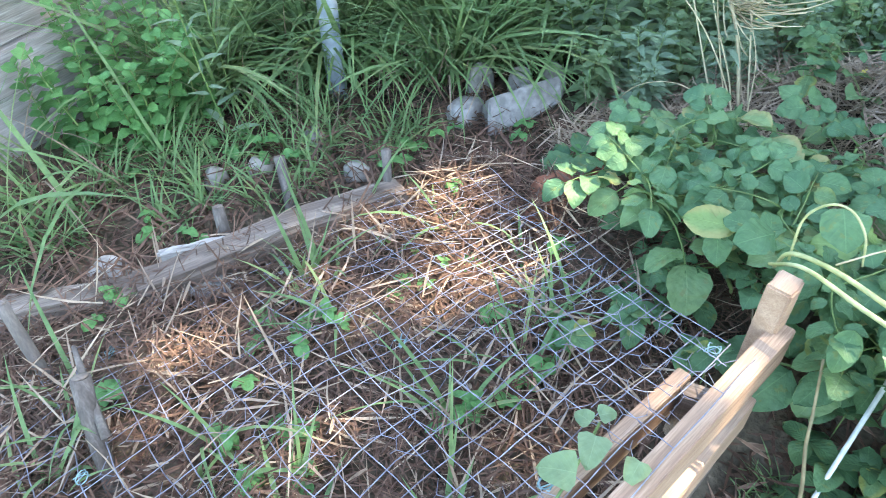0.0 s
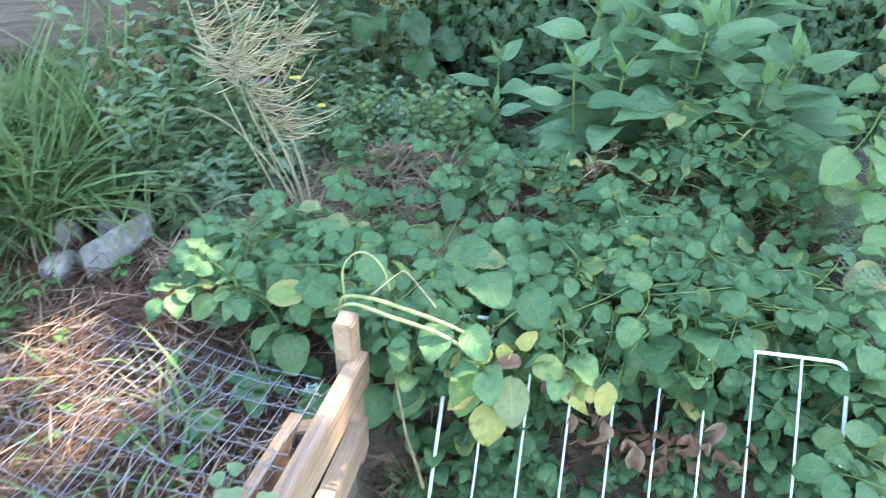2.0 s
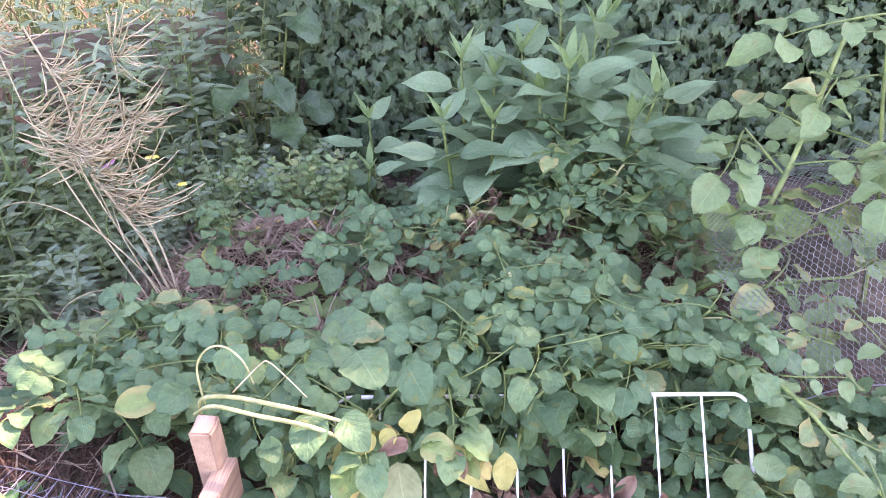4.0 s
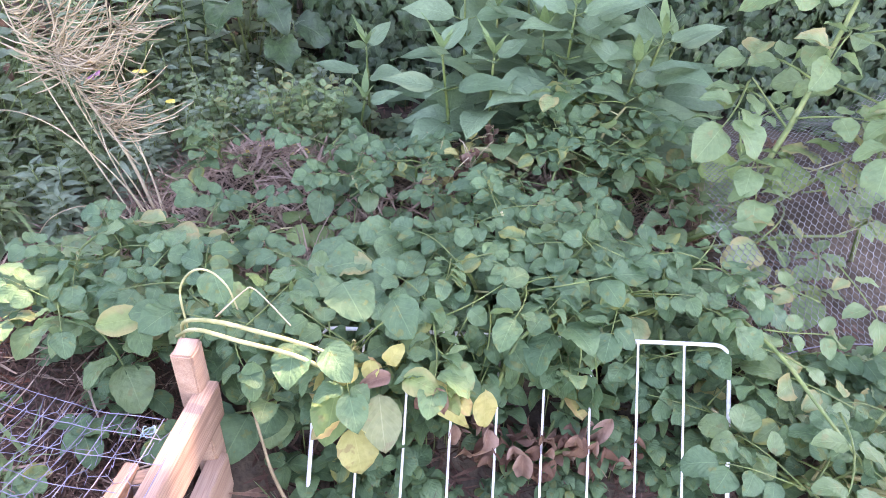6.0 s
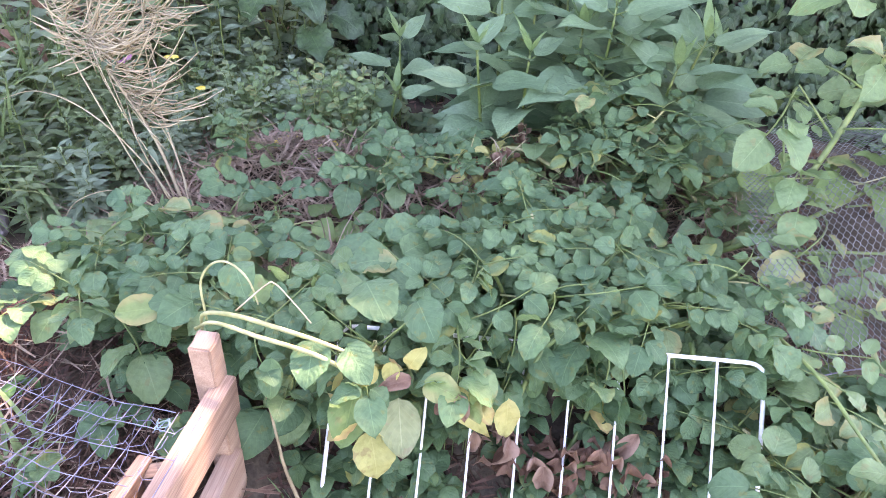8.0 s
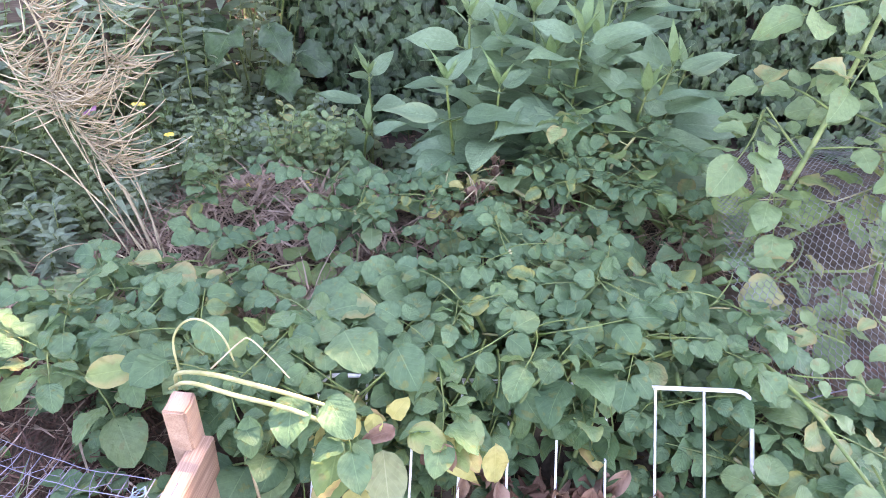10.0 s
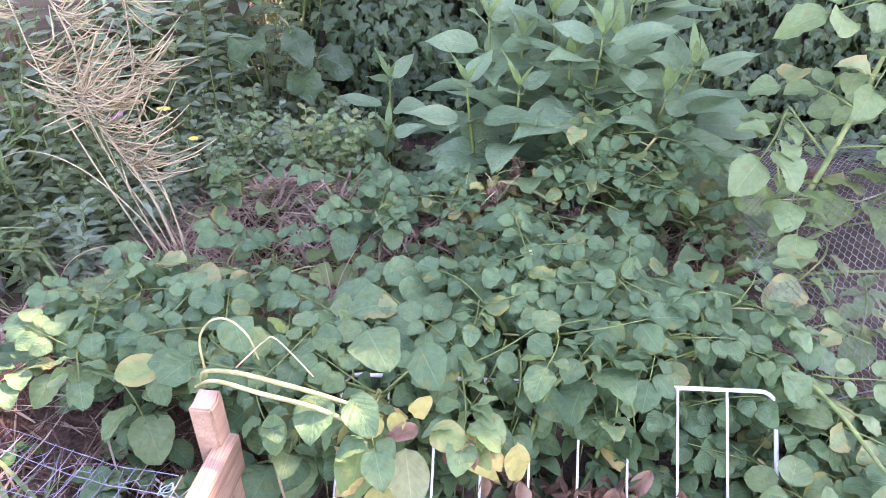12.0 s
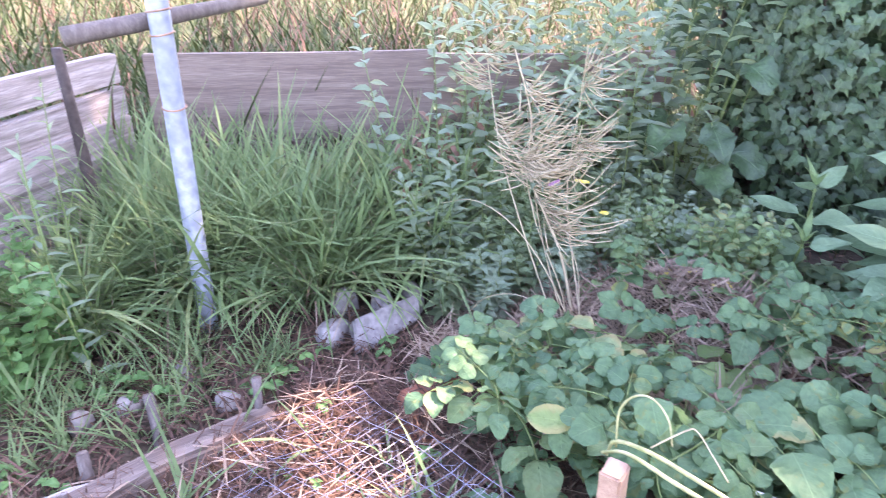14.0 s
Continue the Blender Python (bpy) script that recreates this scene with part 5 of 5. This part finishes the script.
def dock(x, y, seed, height=0.45, lean=(0.05, -0.1)):
    r = np.random.default_rng(seed)
    base = on_ground(x, y)
    p = thing("dock_plant", "coarse weed with very large wavy dark leaves", "weed", "", base)
    for k in range(6):
        a = r.uniform(0, 6.28)
        tip = base + (lean[0] + 0.12 * math.cos(a), lean[1] + 0.12 * math.sin(a), height * r.uniform(0.5, 0.95))
        tube_part("stalk", bend(base, tip, (0, 0, 0.03), 6), np.linspace(0.005, 0.003, 6), M_STEM, p, 5)
        b = Batch()
        b.add(blade(0.15, 0.11, ovate, 16, 4, 0.15, 0.5, 0.16, 0.06, seed + k))
        link("leaf", b.mesh("leaf", M_IVY), p, to_matrix(place(tip, (math.cos(a), math.sin(a) - 0.5, -0.15), (0, -0.5, 0.8))))


dock(-0.70, 2.34, 9, 0.44)
dock(-0.66, 2.42, 11, 0.72, (0.0, -0.05))


def pod_plant():
    """Dried mustard-like plant: pale leaning stalks, whorls of long thin pods."""
    base = on_ground(-0.66, 1.36)
    p = thing("seed_plant", "dried leaning plant with bunches of long straw-coloured pods", "weed", "", base)
    r = np.random.default_rng(77)
    hub, top = np.array([-0.875, 1.49, 0.41]), np.array([-0.98, 1.58, 0.70])
    stalks = [[base, (-0.70, 1.40, 0.12), (-0.76, 1.44, 0.25), hub, (-0.90, 1.53, 0.55), top],
              [base + (-0.015, 0.01, 0), (-0.72, 1.39, 0.10), (-0.80, 1.43, 0.26), hub + (0.01, -0.01, 0)],
              [base + (-0.03, 0.015, 0), (-0.735, 1.42, 0.14), (-0.83, 1.46, 0.28), (-0.885, 1.49, 0.40), (-0.90, 1.50, 0.47)],
              [base + (0.02, 0, 0), (-0.71, 1.45, 0.16), (-0.79, 1.54, 0.36), (-0.80, 1.60, 0.58), (-0.80, 1.62, 0.72)],
              [base + (-0.02, 0, 0), (-0.64, 1.33, 0.05), (-0.56, 1.30, 0.06), (-0.48, 1.29, 0.035)],
              [base + (-0.04, 0.0, 0), (-0.76, 1.40, 0.1), (-0.95, 1.50, 0.40), (-1.05, 1.58, 0.62), (-1.08, 1.6, 0.75)],
              [base, (-0.75, 1.37, 0.20), (-0.87, 1.40, 0.30), (-1.00, 1.43, 0.33), (-1.12, 1.45, 0.29)],
              [base + (0.03, -0.02, 0), (-0.70, 1.33, 0.10), (-0.80, 1.33, 0.15), (-0.90, 1.32, 0.12), (-0.96, 1.30, 0.04)],
              [base + (0.01, 0, 0), (-0.67, 1.38, 0.13), (-0.69, 1.40, 0.22), (-0.74, 1.43, 0.30)]]
    for q, wide in zip(stalks, (0.0046, 0.0024, 0.0022, 0.0026, 0.0022, 0.0024, 0.002, 0.002, 0.0018)):
        flow_part("stalk", q, (wide, wide * 0.45), M_POD, p, 6)
    b = Batch()
    for which, at, count, ln, side in ((0, 0.50, 60, 0.15, 1), (0, 0.60, 46, 0.14, 1), (0, 0.72, 40, 0.12, 1), (0, 0.88, 26, 0.10, 1), (3, 0.62, 40, 0.13, 1), (3, 0.85, 26, 0.10, 1), (5, 0.6, 40, 0.12, 1), (5, 0.85, 24, 0.10, 1), (2, 0.9, 34, 0.13, 1), (0, 0.62, 26, 0.10, -1), (5, 0.75, 20, 0.09, -1)):
        line = flow(stalks[which], 60)
        for k in range(count):
            a = line[min(59, max(0, int((at + r.normal(0, 0.035)) * 59)))] + r.normal(0, 0.006, 3)
            lift = r.normal(0.0, 0.5)
            d = unit((side * math.cos(lift), r.normal(-0.2, 0.45), math.sin(lift)))
            n = ln * r.uniform(0.5, 1.3)
            pts = bend(a, a + d * n + (0, 0, r.uniform(0.05, 0.3) * n), (0, 0, r.uniform(-0.14, -0.02) * n), 5)
            b.add(tube(pts, (0.0006, 0.0012, 0.0017, 0.0016, 0.0007), 4))
    tagged(link("seed_pod", b.mesh("seed_pod", M_POD), p, label="bunches of thin dry pods"), kind="stuff")
    f = Batch()
    leaf = blade(0.075, 0.013, lance, 4, 1, 0.2, 0.5)
    for k in range(90):
        q = stalks[(0, 3, 5)[k % 3]]
        i = 2 + k % (len(q) - 2)
        c = np.asarray(q[i], float) + r.normal(0, 0.03, 3)
        f.add(leaf, place(c, (r.normal(), r.normal(), 0.7), (0, -0.2, 1), r.uniform(0.7, 1.2)))
    link("foliage", f.mesh("foliage", M_GREY_WEED), p, label="narrow grey-green leaves")
    petal = Batch()
    for c in ((-0.80, 1.44, 0.415), (-0.79, 1.45, 0.42)):
        petal.add(blade(0.022, 0.02, ovate, 3, 1, 0.3, 0.4), place(c, (0.5, -0.5, 0.2), (0, -0.4, 1)))
    link("flower", petal.mesh("flower", M_PINK), p)


pod_plant()

# ---- long grass ----
def grass(name, label, count, spot, length, width, mats, seed, lean=(0, 0, 0), flat=False):
    r = np.random.default_rng(seed)
    b = Batch()
    forms = [ribbon(d, 6) if flat else blade(1.0, 1.0, strap, 6, 1, 0.0, d, 0, 0, k) for k, d in enumerate((0.2, 0.5, 0.8, 1.15))]
    made = 0
    while made < count:
        x, y, ok = spot(r)
        if not ok:
            continue
        made += 1
        n, w = length * r.uniform(0.45, 1.15), width * r.uniform(0.6, 1.3)
        v, t, uv = forms[r.integers(4)]
        a = r.uniform(0, 6.28)
        d = unit(np.array([math.cos(a) * 0.38, math.sin(a) * 0.38, 1.0]) + lean)
        m = place(on_ground(x, y, -0.01), d, (-math.cos(a), -math.sin(a), 0.3))
        b.add((v * (w, n, n), t, uv), m, 0)
    return tagged(link(name, b.mesh(name, *mats)), label, "grass", kind="stuff")


def verge(r):
    x, y = r.uniform(-2.2, -0.95), r.uniform(0.05, 2.25)
    front = np.interp(y, (-0.4, 0.1, 0.5, 0.8, 0.95, 1.12, 1.32, 1.5), (-1.54, -1.52, -1.54, -1.76, -1.74, -1.42, -1.28, -1.0))
    clump = noise.noise(Vector((x * 5, y * 5, 4))) > -0.12
    wall = -1.80 - (y + 0.05) * 0.303 + 0.05
    slab_free = math.hypot(x + 1.17, y - 1.17) > 0.17 and not (-1.36 < x < -1.0 and 0.9 < y < 1.3)
    way = (y - 0.965) * 0.8 + (x + 1.55) * 0.6
    along = (x + 1.55) * 0.8 - (y - 0.965) * 0.6
    if -0.22 < way < 0.10 and -0.03 < along < 0.6:
        return x, y, False
    band = x < front and math.hypot(x + 1.76, y - 0.52) > 0.2 and not (x > -1.95 and y < 0.64 and r.random() < 0.95)
    return x, y, clump and band and x > wall and y < fence_line(x) - 0.03 and slab_free and not (x > -1.22 and y > 1.32)


grass("long_grass", "long green grass leaning over the edging", 4600, verge, 0.50, 0.009, (M_GRASS,), 1, (0.16, -0.16, 0))
grass("broad_grass", "broad light green grass blades arching over", 1100, verge, 0.58, 0.0145, (M_GRASS,), 12, (0.18, -0.18, 0))
grass("dry_grass", "dry straw-coloured grass stems among the green", 900, verge, 0.40, 0.004, (M_STRAW,), 2, (0.15, -0.1, -0.2))


def border(r):
    x, y = r.uniform(-1.7, -1.2), r.uniform(-0.3, 1.0)
    return x, y, x < -1.52 + 0.28 * step(0, 0.8, y) and noise.noise(Vector((x * 9, y * 9, 2))) > 0


grass("short_grass", "short tufts of grass along the timber edging", 1300, border, 0.15, 0.005, (M_GRASS,), 3, (0.25, -0.1, 0))


def path_spot(r):
    x, y = r.uniform(-0.30, 0.1), r.uniform(0.15, 0.75)
    return x, y, noise.noise(Vector((x * 12, y * 12, 2))) > -0.35


grass("path_grass", "short fine grass on the sunken path", 2800, path_spot, 0.075, 0.0035, (M_GRASS,), 4)


def bed_spot(r):
    x, y = r.uniform(-1.15, -0.5), r.uniform(-0.2, 0.85)
    return x, y, noise.noise(Vector((x * 10, y * 10, 7))) > 0.28


grass("bed_grass", "thin grass blades growing up through the netting", 150, bed_spot, 0.22, 0.008, (M_GRASS,), 5)


def back_spot(r):
    x, y = r.uniform(-0.9, -0.6), r.uniform(1.72, 2.1)
    return x, y, math.hypot(x + 0.68, y - 1.9) < 0.13


grass("grass_tuft", "thin arching grass tuft behind the potatoes", 90, back_spot, 0.34, 0.006, (M_GRASS,), 8, (0.1, -0.25, 0))


def meadow_spot(r):
    d = 2.2 + 9 * r.random() ** 1.6
    a = r.uniform(math.radians(5), math.radians(88))
    x, y = -math.sin(a) * d - 0.3, math.cos(a) * d + 0.2
    return x, y, y > fence_line(x) + 0.12 and (x < -0.7 - 0.0 or y > 3.3)


grass("meadow", "sunlit tall meadow grass beyond the boards", 6500, meadow_spot, 0.66, 0.016, (M_MEADOW,), 6, (0.05, 0, 0), True)

grass("meadow_stalk", "brown dry stalks standing in the meadow", 2200, meadow_spot, 0.8, 0.011, (M_BED,), 16, flat=True)

# ---- litter ----
def litter(name, label, count, spot, length, width, mat, seed, up=0.02, tilt=0.25):
    r = np.random.default_rng(seed)
    b = Batch()
    forms = [ribbon(d) for d in (0.05, 0.25, -0.3)]
    made = 0
    while made < count:
        x, y, ok = spot(r)
        if not ok:
            continue
        made += 1
        a = r.uniform(0, 6.28)
        d = (math.cos(a), math.sin(a), r.normal(0, tilt))
        n = length * r.uniform(0.3, 1.3)
        v, t, uv = forms[r.integers(3)]
        b.add((v * (width * r.uniform(0.5, 1.5), n, n), t, uv), place(on_ground(x, y, r.uniform(0.003, up)) - np.array(d) * n * 0.5 * (1, 1, 0), d, (r.normal(0, .4), r.normal(0, .4), 1)))
    return tagged(link(name, b.mesh(name, mat)), label, "litter", kind="stuff")


def in_bed(r):
    x, y = r.uniform(-1.32, -0.42), r.uniform(-0.45, 1.0)
    return x, y, x > -1.42 + 0.30 * step(0, 0.8, y)


def in_rows(r):
    x, y = r.uniform(-1.0, 0.72), r.uniform(1.1, 2.0)
    return x, y, noise.noise(Vector((x * 4, y * 4, 1))) > -0.1 or x < -0.1


def on_edge(r):
    x, y = r.uniform(-1.75, -0.8), r.uniform(-0.1, 1.25)
    return x, y, y > 0.6 or x < -1.3


def all_over(r):
    x, y = r.uniform(-2.0, 0.9), r.uniform(-0.3, 2.3)
    return x, y, True


litter("bed_litter", "rust-brown plant litter mulching the bed", 19000, in_bed, 0.062, 0.0028, M_BED, 1, 0.05, 0.45)
litter("straw", "pale straw scattered over the netted bed", 1500, in_bed, 0.12, 0.004, M_STRAW, 2, 0.06, 0.4)
litter("straw_mulch", "dry straw mulch between the potato rows", 13500, in_rows, 0.12, 0.0042, M_STRAW, 3, 0.05, 0.4)
litter("edge_litter", "dry stalks and leaf litter round the stones", 3800, on_edge, 0.09, 0.005, M_BED, 4, 0.04, 0.35)
litter("leaf_litter", "brown leaf litter on the soil", 7000, all_over, 0.05, 0.008, M_BED, 5, 0.02, 0.3)


def by_rack(r):
    x, y = r.uniform(-0.33, 0.50), r.uniform(0.25, 0.86)
    return x, y, True


litter("path_litter", "dead stalks and brown leaves on the sunken path", 1900, by_rack, 0.075, 0.0055, M_BED, 7, 0.03, 0.3)


def straw_wisp():
    r = np.random.default_rng(6)
    b = Batch()
    foot, tip = on_ground(-0.235, 0.36), on_ground(-0.135, 0.63)
    for k in range(60):
        s = r.uniform(0, 0.5)
        a = foot * (1 - s) + tip * s + (r.normal(0, 0.010), r.normal(0, 0.008), 0.012 + r.uniform(0, 0.02))
        q = a + (tip - foot) * r.uniform(0.35, 0.6) + (r.normal(0, 0.014), r.normal(0, 0.014), r.uniform(-0.004, 0.02))
        b.add(tube(bend(a, q, r.normal(0, 0.004, 3), 4), (0.0012, 0.0014, 0.0012, 0.0006), 4))
    tagged(link("straw_wisp", b.mesh("straw_wisp", M_STRAW)), "wisp of dry grass lying on the path", "litter", kind="stuff")


straw_wisp()


def low_leaves(name, label, count, spot, size, mat, seed, up, roof=None):
    r = np.random.default_rng(seed)
    b = Batch()
    forms = [blade(1.0, 0.74, ovate, 7, 2, 0.22, 0.3 + 0.25 * k, 0.08, 0, k) for k in range(4)]
    made = 0
    while made < count:
        x, y, ok = spot(r)
        if not ok:
            continue
        made += 1
        c = on_ground(x, y, up * r.uniform(0.4, 1.2))
        if roof:
            c[2] = min(c[2], roof(x, y))
        spin = r.uniform(0, 6.28)
        b.add(tube([on_ground(x, y), c], 0.0012, 3), slot=1)
        for k in range(r.integers(3, 6)):
            a = spin + k * 1.6
            b.add(forms[r.integers(4)], place(c, (math.cos(a), math.sin(a), r.uniform(-0.2, 0.5)), (r.normal(0, 0.3), r.normal(0, 0.3), 1), size * r.uniform(0.6, 1.2)))
    return tagged(link(name, b.mesh(name, mat, M_STEM)), label, "weed", kind="stuff")


def seedling_spot(r):
    x, y = r.uniform(-1.6, -0.5), r.uniform(0.0, 1.15)
    return x, y, noise.noise(Vector((x * 7, y * 7, 3))) > 0.18


low_leaves("seedlings", "small green weed seedlings in the litter", 90, seedling_spot, 0.030, M_MINT, 1, 0.05)


def under_spot(r):
    x, y = r.uniform(-0.62, -0.36), r.uniform(0.62, 0.95)
    return x, y, True


low_leaves("low_foliage", "low green leaves under the netting's end", 9, under_spot, 0.052, M_POTATO, 2, 0.09)


def fill_spot(r):
    x, y = r.uniform(-0.26, 1.1), r.uniform(0.70, 1.85)
    return x, y, not (0.02 < x < 0.38 and y < 0.80) and not (x > 0.56 and y > 0.97) and y < 1.25


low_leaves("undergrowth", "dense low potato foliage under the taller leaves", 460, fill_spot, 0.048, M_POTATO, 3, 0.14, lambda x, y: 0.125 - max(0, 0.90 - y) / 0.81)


def rack_foot(r):
    x, y = r.uniform(-0.16, 0.62), r.uniform(0.70, 0.86)
    return x, y, noise.noise(Vector((x * 9, y * 9, 22))) > -0.25


low_leaves("rack_foot_weeds", "low green leaves round the foot of the rack", 130, rack_foot, 0.036, M_POTATO, 5, 0.045)


def hedge_foot(r):
    x, y = r.uniform(-0.35, 0.75), r.uniform(1.72, 2.3)
    return x, y, noise.noise(Vector((x * 5, y * 5, 12))) > -0.2


low_leaves("hedge_foot_weeds", "low green weeds at the foot of the hedge", 200, hedge_foot, 0.042, M_WEED, 4, 0.11)


def bindweed():
    p = thing("bindweed", "bindweed with heart-shaped leaves climbing through the pallet", "climbing weed", at=(-0.42, 0.3, 0.2))
    tube_part("stem", [(-0.445, 0.14, 0.02), (-0.44, 0.22, 0.12), (-0.43, 0.30, 0.19), (-0.435, 0.37, 0.205), (-0.45, 0.45, 0.2)], 0.002, M_STEM, p, 5)
    for k, (at, d, n) in enumerate((((-0.43, 0.37, 0.212), (-0.6, -0.35, 0.1), 0.068), ((-0.44, 0.425, 0.212), (0.2, -0.6, 0.1), 0.06), ((-0.385, 0.43, 0.212), (0.05, -0.6, 0.0), 0.045), ((-0.33, 0.30, 0.14), (0.4, -0.6, 0.2), 0.045), ((-0.457, 0.44, 0.205), (-0.5, 0.0, 0.1), 0.036), ((-0.455, 0.455, 0.205), (0.3, 0.4, 0.1), 0.036), ((-0.345, 0.37, 0.13), (0.5, 0.2, 0.3), 0.035))):
        b = Batch()
        b.add(blade(n * 0.72, n * 0.66, heart, 8, 3, 0.22, 0.55, 0.06, 0, k))
        link("leaf", b.mesh("leaf", M_WEED), p, to_matrix(place(at, d, (0.05, -0.3, 1))))


bindweed()


def wild_flower(x, y, z, seed):
    f = thing("wild_flower", "small yellow flower on a thin stalk among the weeds", "flower", "yellow flowers in the weeds", on_ground(x, y))
    tube_part("stalk", bend(on_ground(x, y), (x, y, z), (0.01, 0.01, 0), 6), 0.0012, M_STEM, f, 5)
    for k in range(5):
        a = k * 1.257 + seed
        b = Batch()
        b.add(blade(0.014, 0.011, oval, 4, 1, 0.2, 0.3, 0, 0, seed), place((x, y, z), (math.cos(a), math.sin(a) - 0.2, 0.25), (0, -0.4, 1)))
        link("petal", b.mesh("petal", M_PETAL), f)


for k, (x, y, z) in enumerate(((-0.809, 1.721, 0.33), (-0.729, 1.675, 0.27), (-0.86, 1.80, 0.30), (-0.78, 1.64, 0.20))):
    wild_flower(x, y, z, k)

petals = Batch()
for k in range(26):
    x, y = -0.48 + rng.normal(0, 0.09), 1.66 + rng.normal(0, 0.09)
    petals.add(blade(0.012, 0.010, ovate, 3, 1, 0.3, 0.6), place(on_ground(x, y, 0.03), (rng.normal(), rng.normal(), 0.2), (0, -0.2, 1)))
tagged(link("fallen_petals", petals.mesh("fallen_petals", M_PETAL)), "yellow fallen petals on the straw", "petals", kind="stuff")
